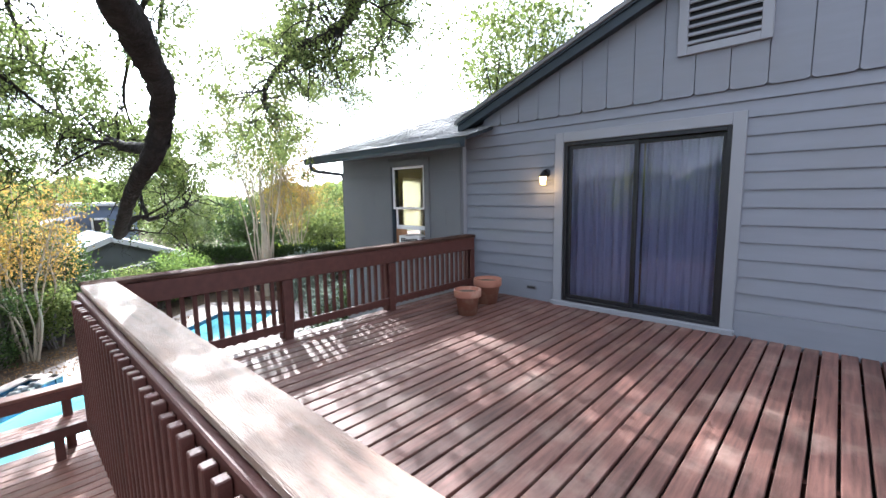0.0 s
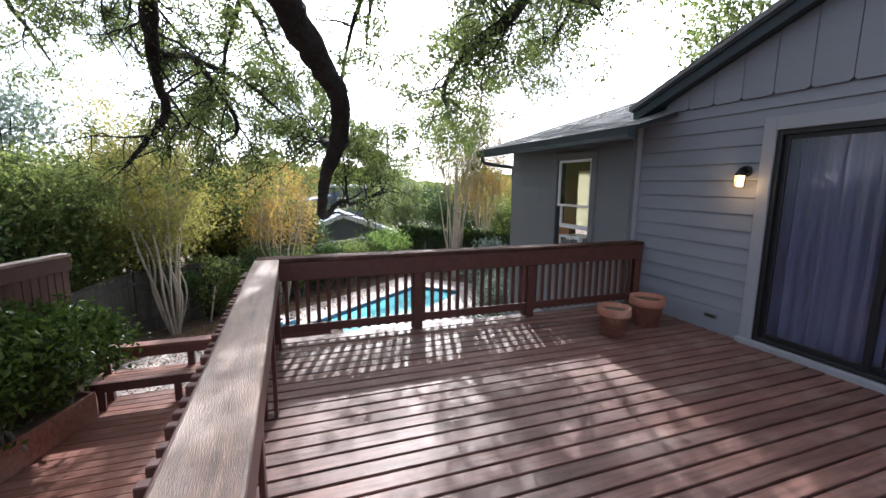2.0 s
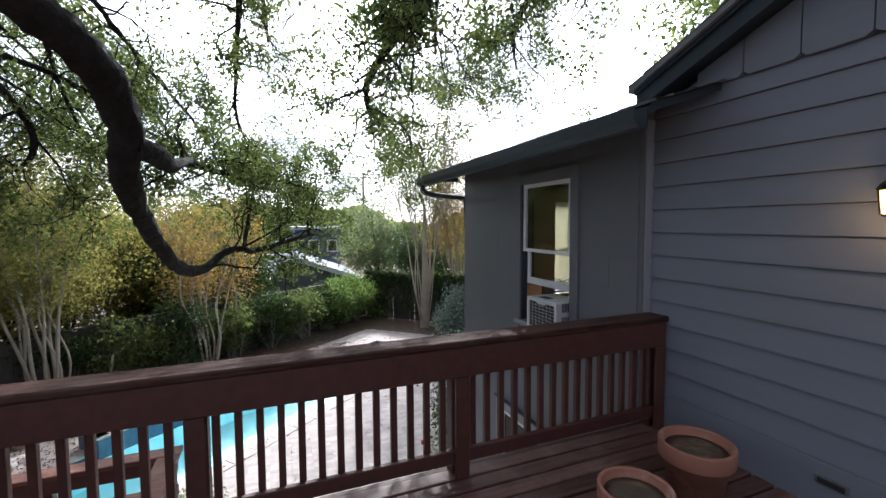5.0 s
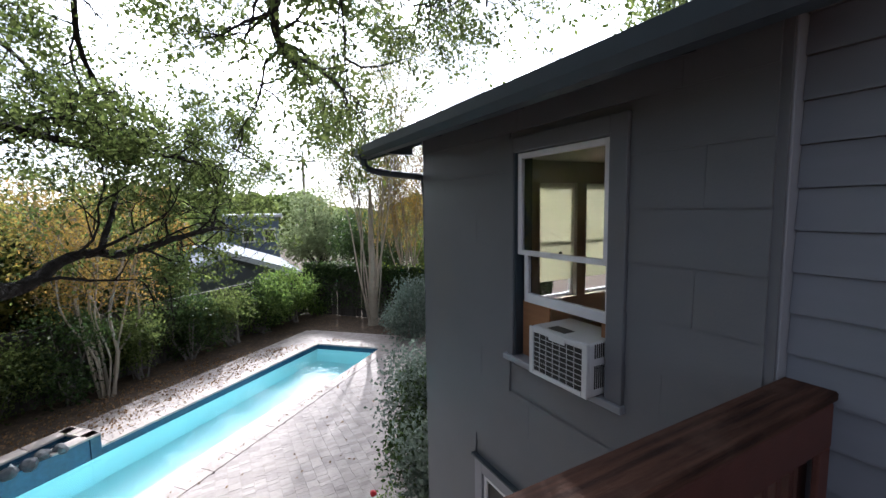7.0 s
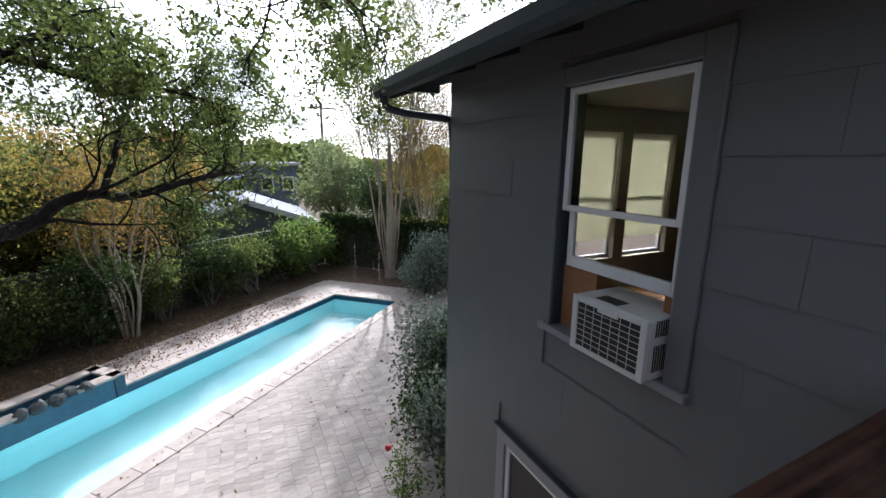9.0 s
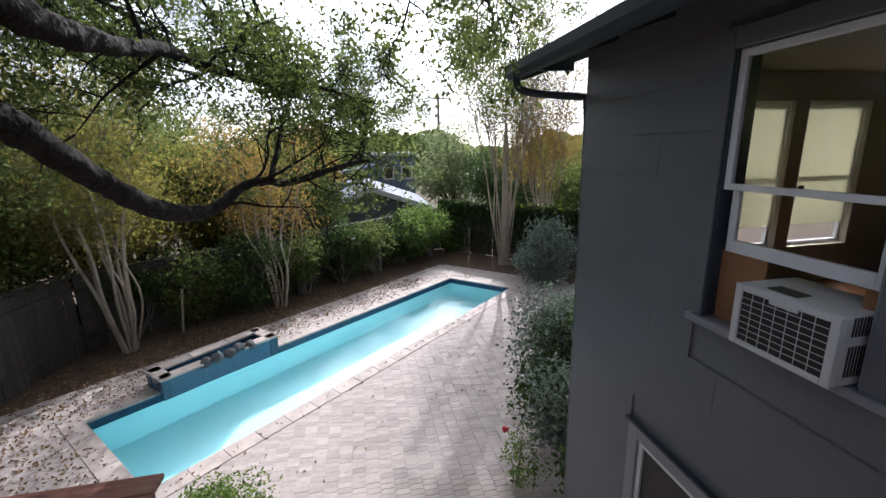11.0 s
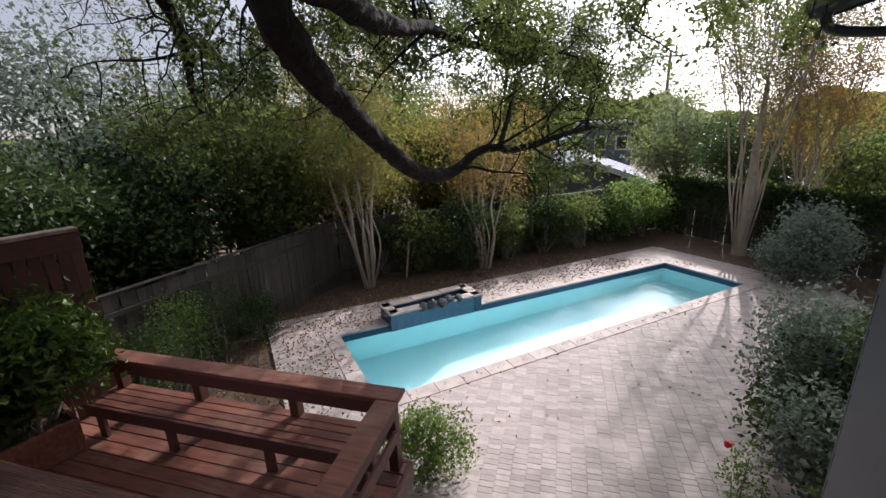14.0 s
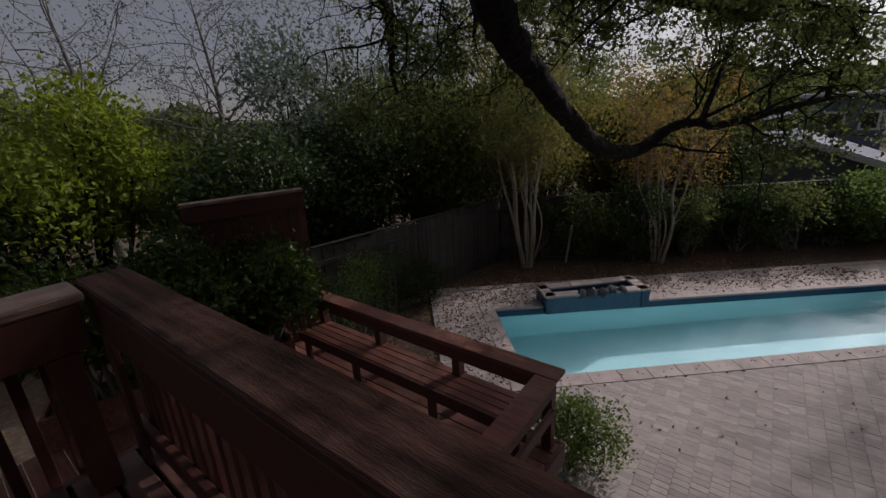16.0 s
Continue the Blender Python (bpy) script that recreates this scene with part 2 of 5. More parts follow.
LEAF_DRY = leaf_mat("olive_leaves", (0.12, 0.125, 0.042), (0.27, 0.24, 0.075), 0.55)

water_m = glass_mat("pool_water", (0.88, 0.985, 1.0), 0.02, 1.33)
wt = water_m.node_tree
w_noise = wt.nodes.new("ShaderNodeTexNoise")
w_noise.inputs["Scale"].default_value, w_noise.inputs["Detail"].default_value = 3.5, 3.0
w_bump = wt.nodes.new("ShaderNodeBump")
w_bump.inputs["Strength"].default_value, w_bump.inputs["Distance"].default_value = 0.16, 0.05
w_geo = wt.nodes.new("ShaderNodeNewGeometry")
wt.links.new(w_geo.outputs["Position"], w_noise.inputs["Vector"])
wt.links.new(w_noise.outputs["Fac"], w_bump.inputs["Height"])
wt.links.new(w_bump.outputs[0], wt.nodes["Principled BSDF"].inputs["Normal"])

glow = bpy.data.materials.new("lit_lamp_glass")
glow.use_nodes = True
gb = glow.node_tree.nodes["Principled BSDF"]
gb.inputs["Base Color"].default_value = (1, 0.85, 0.6, 1)
gb.inputs["Emission Color"].default_value = (1, 0.6, 0.22, 1)
gb.inputs["Emission Strength"].default_value = 2.4


def cloth_mat(name, colour, through):
    m = leaf_mat(name, colour, colour, through, 0.9)
    return m


CURTAIN = cloth_mat("sheer_blue_curtain", (0.36, 0.375, 0.53), 0.3)
SHADE = cloth_mat("cream_roller_shade", (0.62, 0.615, 0.52), 0.26)


# ---- building helpers ----
def thing(name, label, category, group="", kind="", at=(0, 0, 0)):
    e = new(name)
    e.location = at
    e.empty_display_size = 0.1
    return tagged(e, label, category, group, kind)


def mesh_ob(name, bm, material):
    me = bpy.data.meshes.new(name)
    bm.to_mesh(me)
    bm.free()
    me.materials.append(material)
    return new(name, me)


def part(name, bm, material, parent, label=""):
    ob = mesh_ob(name, bm, material)
    ob.parent = parent
    at = parent.location if parent.parent is None else Vector()
    ob.matrix_parent_inverse = Matrix.Translation(-at)
    return tagged(ob, label)


def structure(name, bm, material, label, category):
    return tagged(mesh_ob(name, bm, material), label, category, kind="structure")


def box(bm, x0, x1, y0, y1, z0, z1, bevel=0.0):
    """A block with its long edges eased."""
    v = bmesh.ops.create_cube(bm, size=1.0)["verts"]
    for p in v:
        p.co = Vector(((x0 + x1) / 2 + p.co.x * (x1 - x0), (y0 + y1) / 2 + p.co.y * (y1 - y0), (z0 + z1) / 2 + p.co.z * (z1 - z0)))
    if bevel:
        e = list({e for p in v for e in p.link_edges})
        bmesh.ops.bevel(bm, geom=e, offset=bevel, segments=1, affect="EDGES")
    return bm


def block(x0, x1, y0, y1, z0, z1, bevel=0.006):
    return box(bmesh.new(), x0, x1, y0, y1, z0, z1, bevel)


def beam(p, q, wide, high, bevel=0.005, up=(0, 0, 1)):
    """A squared timber from p to q."""
    bm = bmesh.new()
    p, q = Vector(p), Vector(q)
    d = q - p
    box(bm, -d.length / 2, d.length / 2, -wide / 2, wide / 2, -high / 2, high / 2, bevel)
    x = d.normalized()
    y = Vector(up).cross(x).normalized()
    z = x.cross(y)
    m = Matrix((x, y, z)).transposed().to_4x4()
    m.translation = (p + q) / 2
    bm.transform(m)
    return bm


def prism(points, z0, z1):
    """An upright block over a plan outline."""
    bm = bmesh.new()
    lo = [bm.verts.new((x, y, z0)) for x, y in points]
    hi = [bm.verts.new((x, y, z1)) for x, y in points]
    k = len(points)
    bm.faces.new(hi)
    bm.faces.new(lo[::-1])
    for i in range(k):
        bm.faces.new((lo[i], lo[(i + 1) % k], hi[(i + 1) % k], hi[i]))
    bmesh.ops.recalc_face_normals(bm, faces=bm.faces)
    return bm


def lathe(profile, sides=28, at=(0, 0, 0)):
    """A turned shape from (radius, height) pairs."""
    bm = bmesh.new()
    rings = [[bm.verts.new((r * math.cos(2 * math.pi * i / sides) + at[0], r * math.sin(2 * math.pi * i / sides) + at[1], z + at[2]))
              for i in range(sides)] for r, z in profile]
    for a, b in zip(rings, rings[1:]):
        for i in range(sides):
            f = bm.faces.new((a[i], a[(i + 1) % sides], b[(i + 1) % sides], b[i]))
            f.smooth = True
    bm.faces.new(rings[0][::-1])
    bm.faces.new(rings[-1])
    return bm


def rows_mesh(name, verts, faces, material, smooth=False):
    me = bpy.data.meshes.new(name)
    verts = np.asarray(verts, dtype=np.float32)
    faces = np.asarray(faces, dtype=np.int32)
    me.vertices.add(len(verts))
    me.vertices.foreach_set("co", verts.ravel())
    k = faces.shape[1]
    me.loops.add(faces.size)
    me.loops.foreach_set("vertex_index", faces.ravel())
    me.polygons.add(len(faces))
    me.polygons.foreach_set("loop_start", np.arange(0, faces.size, k, dtype=np.int32))
    me.polygons.foreach_set("use_smooth", np.full(len(faces), smooth, dtype=bool))
    me.update(calc_edges=True)
    me.validate()
    me.materials.append(material)
    return new(name, me)


def spline(points, step=0.15):
    """Points and radii resampled along a smooth curve."""
    p = np.array(points, dtype=float)
    p = np.vstack([2 * p[0] - p[1], p, 2 * p[-1] - p[-2]])
    out = []
    for i in range(1, len(p) - 2):
        a, b, c, d = p[i - 1], p[i], p[i + 1], p[i + 2]
        n = max(2, int(np.linalg.norm(c[:3] - b[:3]) / step))
        for s in np.linspace(0, 1, n, endpoint=False):
            out.append(0.5 * (2 * b + (c - a) * s + (2 * a - 5 * b + 4 * c - d) * s * s + (3 * b - a - 3 * c + d) * s ** 3))
    out.append(p[-2])
    return np.array(out)


class Wood:
    """Collects the tubes of one tree's branches."""
    def __init__(self):
        self.v, self.f, self.n = [], [], 0

    def tube(self, pts, sides=8, rough=0.0, rng=None):
        pts = np.asarray(pts)
        d = np.gradient(pts[:, :3], axis=0)
        d /= np.linalg.norm(d, axis=1)[:, None] + 1e-9
        ref = np.array([0.31, 0.87, 0.38])
        a = np.cross(d, ref)
        a /= np.linalg.norm(a, axis=1)[:, None] + 1e-9
        b = np.cross(d, a)
        th = np.linspace(0, 2 * np.pi, sides, endpoint=False)
        r = pts[:, 3][:, None] * np.ones(sides)
        if rough:
            r = r * (1 + rough * (rng.random(r.shape) - 0.5))
        ring = pts[:, None, :3] + r[..., None] * (np.cos(th)[None, :, None] * a[:, None] + np.sin(th)[None, :, None] * b[:, None])
        k = len(pts)
        i = np.arange(k - 1)[:, None] * sides + np.arange(sides)[None]
        j = np.arange(k - 1)[:, None] * sides + (np.arange(sides)[None] + 1) % sides
        f = np.stack([i, j, j + sides, i + sides], -1).reshape(-1, 4) + self.n
        self.v.append(ring.reshape(-1, 3))
        self.f.append(f)
        self.n += k * sides

    def make(self, name, material):
        return rows_mesh(name, np.vstack(self.v), np.vstack(self.f), material, True)


def leaf_quads(centres, size, rng, long=1.8, droop=0.0):
    """A pointed folded blade at each centre, turned at random: two halves along a midrib."""
    n = len(centres)
    d = rng.normal(size=(n, 3))
    d[:, 2] -= droop
    d /= np.linalg.norm(d, axis=1)[:, None]
    s = np.cross(d, rng.normal(size=(n, 3)))
    s /= np.linalg.norm(s, axis=1)[:, None] + 1e-9
    u = np.cross(d, s)
    L = size * (0.7 + 0.6 * rng.random(n))[:, None]
    W = L / long
    tip, root = centres + d * L * 0.5, centres - d * L * 0.5
    fold = u * W * 0.25
    le, ri = centres + s * W * 0.5 + fold, centres - s * W * 0.5 + fold
    v = np.stack([root, le, tip, ri], 1).reshape(-1, 3)
    f = np.arange(n * 4).reshape(n, 4)
    return v, f


def foliage(name, centres, size, material, rng, **k):
    v, f = leaf_quads(np.asarray(centres), size, rng, **k)
    return rows_mesh(name, v, f, material)


def puff(rng, centre, radius, n, flat=0.75, shell=0.45):
    """Points in a lumpy, hollow cluster."""
    d = rng.normal(size=(n, 3))
    d /= np.linalg.norm(d, axis=1)[:, None]
    r = shell + (1 - shell) * rng.random(n) ** 0.7
    r *= 0.75 + 0.5 * rng.random(n)
    p = d * r[:, None] * radius
    p[:, 2] *= flat
    return p + np.asarray(centre)


def under(ob, parent, label=""):
    ob.parent = parent
    ob.matrix_parent_inverse = Matrix.Translation(-parent.location)
    return tagged(ob, label)

def piece(name, mesh, parent, loc, turn=0.0, scale=(1, 1, 1)):
    """One of many alike pieces that share a mesh."""
    ob = new(name, mesh)
    ob.parent = parent
    at = parent.location if parent.parent is None else Vector()
    ob.matrix_parent_inverse = Matrix.Translation(-at)
    ob.location, ob.rotation_euler, ob.scale = loc, (0, 0, turn), scale
    return ob


def shared(name, bm, material):
    me = bpy.data.meshes.new(name)
    bm.to_mesh(me)
    bm.free()
    me.materials.append(material)
    return me


GROUND = -3.2
DECK_X0, DECK_X1, DECK_Y0, WALL_Y, WING_Y = -4.46, 3.2, 1.46, 6.10, 6.0
CORNER_X, TRIM_X = -7.70, -4.53

# ---- ground and pool ----
POOL = [Vector((-11.93, -1.17)), Vector((-9.87, 0.72)), Vector((-17.08, 8.87)), Vector((-18.75, 7.10))]
pool_mid = sum(POOL, Vector((0, 0))) / 4
bm = bmesh.new()
inner = [bm.verts.new((p.x, p.y, GROUND - 0.06)) for p in POOL]
outer = [bm.verts.new((x, y, GROUND - 0.06)) for x, y in ((-1500, -1500), (1500, -1500), (1500, 1500), (-1500, 1500))]
for i in range(4):
    bm.faces.new((outer[i], outer[(i + 1) % 4], inner[(i + 1) % 4], inner[i]))
structure("ground", bm, SOIL, "dark soil covered with dry leaf litter", "ground")

pool = thing("swimming_pool", "narrow rectangular swimming pool with light blue plaster and dark tile band", "swimming pool", at=(pool_mid.x, pool_mid.y, GROUND - 1.5))
bm = bmesh.new()
top = [bm.verts.new((p.x, p.y, GROUND - 0.03)) for p in POOL]
low = [bm.verts.new((*(p + (pool_mid - p).normalized() * 0.12), GROUND - 1.35)) for p in POOL]
bm.faces.new(low)
for i in range(4):
    bm.faces.new((top[i], top[(i + 1) % 4], low[(i + 1) % 4], low[i]))
bmesh.ops.recalc_face_normals(bm, faces=bm.faces)
bmesh.ops.reverse_faces(bm, faces=bm.faces)
part("basin", bm, PLASTER, pool, "light blue plaster basin")
bm = bmesh.new()
bm.faces.new([bm.verts.new((p.x, p.y, GROUND - 0.17)) for p in POOL])
water = part("water", bm, water_m, pool, "clear turquoise water")
water.visible_shadow = False
for i in range(4):
    p, q = POOL[i], POOL[(i + 1) % 4]
    d = (q - p).normalized()
    inn = Vector((-d.y, d.x)) * 0.012
    p3, q3 = p + inn, q + inn
    part("tile_band", beam((p3.x, p3.y, GROUND - 0.12), (q3.x, q3.y, GROUND - 0.12), 0.02, 0.18, 0.0), TILE, pool, "dark blue waterline tiles")
    length = (q - p).length
    k = max(2, round(length / 0.55))
    for j in range(k):
        a = p + d * (length * j / k + 0.0025) - (d * 0.34 if j == 0 else d * 0)
        b = p + d * (length * (j + 1) / k - 0.0025)
        out = Vector((d.y, -d.x)) * 0.15
        a, b = a + out, b + out
        part("coping_stone", beam((a.x, a.y, GROUND - 0.022), (b.x, b.y, GROUND - 0.022), 0.34, 0.07, 0.006), COPING, pool)

# raised spa at the pool's edge
SPA = [Vector((-13.03, -0.60)), Vector((-12.53, -0.10)), Vector((-14.20, 1.80)), Vector((-14.81, 1.18))]
spa_mid = sum(SPA, Vector((0, 0))) / 4
spa = thing("raised_spa", "raised stone-topped spa with blue tile spilling into the pool", "spa", at=(spa_mid.x, spa_mid.y, GROUND))
for i in range(4):
    p, q = SPA[i], SPA[(i + 1) % 4]
    d = (q - p).normalized()
    inn = Vector((-d.y, d.x)) * 0.11
    a, b = p + inn, q + inn
    part("tiled_wall", beam((a.x, a.y, GROUND + 0.1), (b.x, b.y, GROUND + 0.1), 0.2, 0.42, 0.004), TILE, spa, "dark blue tiled wall")
    k = 3 if i % 2 else 2
    for j in range(k):
        if i == 1 and j == 1:
            continue
        u, v = a + (b - a) * (j / k) + d * 0.005, a + (b - a) * ((j + 1) / k) - d * 0.005
        part("cap_stone", beam((u.x, u.y, GROUND + 0.335), (v.x, v.y, GROUND + 0.335), 0.27, 0.05, 0.012), COPING, spa)
bm = bmesh.new()
bm.faces.new([bm.verts.new((*(p + (spa_mid - p) * 0.2), GROUND + 0.27)) for p in SPA])
w = part("spa_water", bm, water_m, spa, "clear bubbling spa water")
w.visible_shadow = False
bm = bmesh.new()
bm.faces.new([bm.verts.new((*(p + (spa_mid - p) * 0.2), GROUND + 0.02)) for p in SPA])
part("spa_floor", bm, PLASTER, spa)
rr = random.Random(5)
a, b = SPA[1], SPA[2]
for j in range(5):
    c = a + (b - a) * (0.34 + 0.1 * j) + Vector((rr.uniform(-0.03, 0.03) - 0.08, rr.uniform(-0.03, 0.03) - 0.06))
    bm = bmesh.new()
    bmesh.ops.create_icosphere(bm, subdivisions=2, radius=0.13)
    for vert in bm.verts:
        vert.co *= 1 + 0.5 * noise.noise(vert.co * 6 + Vector((j * 3.1, 0, 0)))
        vert.co = Vector((vert.co.x + c.x, vert.co.y + c.y, vert.co.z * 0.9 + GROUND + 0.33))
    part("spill_rock", bm, SPASTONE, spa, "dark wet spill rock")
bm = lathe([(0.02, 0), (0.09, 0.015), (0.07, 0.05), (0.03, 0.11), (0.006, 0.15)], 12, (spa_mid.x + 0.12, spa_mid.y + 0.1, GROUND + 0.26))
part("fountain_jet", bm, WHITE, spa, "white foaming water jet")

# ---- main deck ----
deck = thing("wooden_deck", "raised deck of reddish-brown weathered boards", "deck", at=(-0.6, 3.8, GROUND))
rr = random.Random(3)
pitch, bw = 0.126, 0.108
me = shared("deck_board", box(bmesh.new(), -bw / 2, bw / 2, DECK_Y0, WALL_Y - 0.01, -0.035, 0.0, 0.004), DECK)
x = DECK_X0 + bw / 2
while x < DECK_X1:
    piece("deck_board", me, deck, (x, rr.uniform(-0.003, 0.0), rr.uniform(-0.0025, 0.0)))
    x += pitch
# unseen dark sheet added below the joists; stands in for shade in the gaps
part("gap_shade_sheet", block(DECK_X0, DECK_X1, DECK_Y0 + 0.06, WALL_Y - 0.09, -0.26, -0.225, 0), FIN, deck, "added dark sheet under the joists that shades the board gaps")
landing = thing("deck_landing", "reddish wooden landing beside the main deck", "deck", at=(0.9, 0.4, -0.22))
x = -0.55 + bw / 2
me2 = shared("deck_board", box(bmesh.new(), -bw / 2, bw / 2, -0.7, DECK_Y0 - 0.05, -0.035, 0.0, 0.004), DECK)
while x < 2.3:
    piece("deck_board", me2, landing, (x, 0, rr.uniform(-0.0025, 0.0)))
    x += pitch
for y in (-0.65, 0.35, DECK_Y0 - 0.1):
    part("joist", block(-0.55, 2.3, y - 0.02, y + 0.02, -0.22, -0.037, 0.003), RAIL, landing)
# the same added dark sheet below the landing
part("gap_shade_sheet", block(-0.55, 2.3, -0.7, DECK_Y0 - 0.05, -0.26, -0.225, 0), FIN, landing)
for px, py in ((-0.4, -0.6), (2.2, -0.6), (2.2, 1.2)):
    part("support_post", block(px - 0.06, px + 0.06, py - 0.06, py + 0.06, GROUND - 0.06, -0.265, 0.006), RAIL, landing)
for y in (DECK_Y0 + 0.03, 2.6, 3.8, 5.0, WALL_Y - 0.06):
    part("joist", block(DECK_X0, DECK_X1, y - 0.02, y + 0.02, -0.22, -0.037, 0.003), RAIL, deck)
part("rim_joist", block(DECK_X0 - 0.04, DECK_X0, DECK_Y0 - 0.04, WALL_Y - 0.02, -0.24, -0.004, 0.004), RAIL, deck)
part("rim_joist", block(DECK_X0, DECK_X1, DECK_Y0 - 0.04, DECK_Y0, -0.24, -0.004, 0.004), RAIL, deck)
for px, py in ((DECK_X0 + 0.1, DECK_Y0 + 0.12), (DECK_X0 + 0.1, 3.7), (DECK_X0 + 0.1, 5.8), (-1.5, DECK_Y0 + 0.12), (1.5, DECK_Y0 + 0.12)):
    part("support_post", block(px - 0.07, px + 0.07, py - 0.07, py + 0.07, GROUND - 0.06, -0.22, 0.006), RAIL, deck)


def railing(name, label, along, fixed, lo, hi, posts, side, cap_mat, gap=0.102, outside=False):
    """A deck rail: posts, a deep top board, a bottom rail, square balusters and a broad cap; outside: the balusters stand proud of the cap's outer edge."""
    def blk(a0, a1, f0, f1, z0, z1, bev=0.006):
        f0, f1 = sorted((fixed + side * f0, fixed + side * f1))
        return block(f0, f1, a0, a1, z0, z1, bev) if along == "y" else block(a0, a1, f0, f1, z0, z1, bev)
    mid = (lo + hi) / 2
    r = thing(name, label, "railing", at=(fixed, mid, 0) if along == "y" else (mid, fixed, 0))
    wide = 0.18 if not outside else 0.215
    part("cap", blk(lo, hi, 0.0, wide, 0.805, 0.845, 0.008), cap_mat, r, "broad weathered cap board")
    part("top_board", blk(lo + 0.02, hi - 0.02, 0.006, 0.044, 0.625, 0.803), RAIL, r)
    if outside:
        part("top_board", blk(lo + 0.02, hi - 0.02, 0.205, 0.243, 0.60, 0.800), RAIL, r)
    else:
        part("bottom_rail", blk(lo + 0.02, hi - 0.02, 0.035, 0.073, 0.085, 0.17), RAIL, r)
    for p in posts:
        part("post", blk(p - 0.045, p + 0.045, 0.0755, 0.165, 0.0 if outside else -0.2, 0.803), RAIL, r)
        part("post_face", blk(p - 0.045, p + 0.045, 0.010, 0.0335, 0.0, 0.622, 0.004), RAIL, r)
    n = int((hi - lo - 0.1) / gap)
    for j in range(n):
        a = lo + 0.1 + (hi - lo - 0.2) * (j + 0.5) / n
        if outside:
            part("baluster", blk(a - 0.02, a + 0.02, 0.2455, 0.287, -0.2, 0.765 + 0.006 * (j % 3), 0.004), RAIL, r)
        elif min(abs(a - p) for p in posts) > 0.075:
            part("baluster", blk(a - 0.018, a + 0.018, 0.0755, 0.112, 0.06, 0.775, 0.003), RAIL, r)
    return r


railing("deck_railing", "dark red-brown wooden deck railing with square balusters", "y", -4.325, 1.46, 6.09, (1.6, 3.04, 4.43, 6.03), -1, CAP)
railing("side_railing", "reddish wooden side railing with paler, sunlit cap board", "x", 1.665, -4.31, -0.62, (-4.2, -3.0, -1.8, -0.68), -1, CAPX, 0.098, True)

# ---- house: siding wall under the gable ----
RAKE0, SLOPE = 2.39, 0.383          # lower edge of the rake at x = -4.45


def rake_z(x):
    return RAKE0 + SLOPE * (x + 4.45)


DOOR = (-2.88, -1.10, 0.05, 2.09)
bm = bmesh.new()
# backing wall with the door's opening, up to the gable
box(bm, TRIM_X + 0.02, DOOR[0] - 0.02, WALL_Y + 0.02, WALL_Y + 0.16, GROUND, 2.42)
box(bm, DOOR[1] + 0.02, 3.3, WALL_Y + 0.02, WALL_Y + 0.16, GROUND, 2.42)
box(bm, DOOR[0] - 0.02, DOOR[1] + 0.02, WALL_Y + 0.02, WALL_Y + 0.16, DOOR[3] + 0.02, 2.42)
box(bm, DOOR[0] - 0.02, DOOR[1] + 0.02, WALL_Y + 0.02, WALL_Y + 0.16, GROUND, DOOR[2] - 0.02)
v = [bm.verts.new((x, y, z)) for y in (WALL_Y + 0.02, WALL_Y + 0.16) for x, z in ((-4.3, 2.421), (3.3, 2.421), (3.3, rake_z(3.3)), (-4.3, rake_z(-4.3)))]
for f in ((0, 1, 2, 3), (7, 6, 5, 4), (0, 4, 5, 1), (1, 5, 6, 2), (2, 6, 7, 3), (3, 7, 4, 0)):
    bm.faces.new([v[i] for i in f])
bmesh.ops.recalc_face_normals(bm, faces=bm.faces)
wall = structure("wall_south", bm, SIDING, "grey painted lap-siding wall below a gable", "wall")


def lap(x0, x1, z0, h):
    """One lap board, thicker at its foot."""
    bm = bmesh.new()
    prof = [(WALL_Y + 0.02, z0), (WALL_Y - 0.012, z0), (WALL_Y - 0.012, z0 + 0.012), (WALL_Y + 0.004, z0 + h - 0.004), (WALL_Y + 0.02, z0 + h - 0.004)]
    a = [bm.verts.new((x0, y, z)) for y, z in prof]
    b = [bm.verts.new((x1, y, z)) for y, z in prof]
    k = len(prof)
    for i in range(k):
        bm.faces.new((a[i], a[(i + 1) % k], b[(i + 1) % k], b[i]))
    bm.faces.new(a[::-1])
    bm.faces.new(b)
    bmesh.ops.recalc_face_normals(bm, faces=bm.faces)
    return bm


z, H = 0.263, 0.1707
while z < 2.1:
    part("siding_board", lap(TRIM_X + 0.03, DOOR[0] - 0.115, z, H), SIDING, wall)
    part("siding_board", lap(DOOR[1] + 0.115, 3.3, z, H), SIDING, wall)
    z += H
part("frieze_board", lap(TRIM_X + 0.03, 3.3, z, 0.16), SIDING, wall)
part("frieze_board", lap(TRIM_X + 0.03, 3.3, z + 0.16, 2.42 - z - 0.16), SIDING, wall)
for a, b in ((TRIM_X + 0.03, DOOR[0] - 0.117), (DOOR[1] + 0.117, 3.3)):
    part("base_board", block(a, b, WALL_Y - 0.016, WALL_Y + 0.02, -0.22, 0.259, 0.003), SIDING, wall)
# vertical boards of the gable, each with a clipped foot
x = -4.15
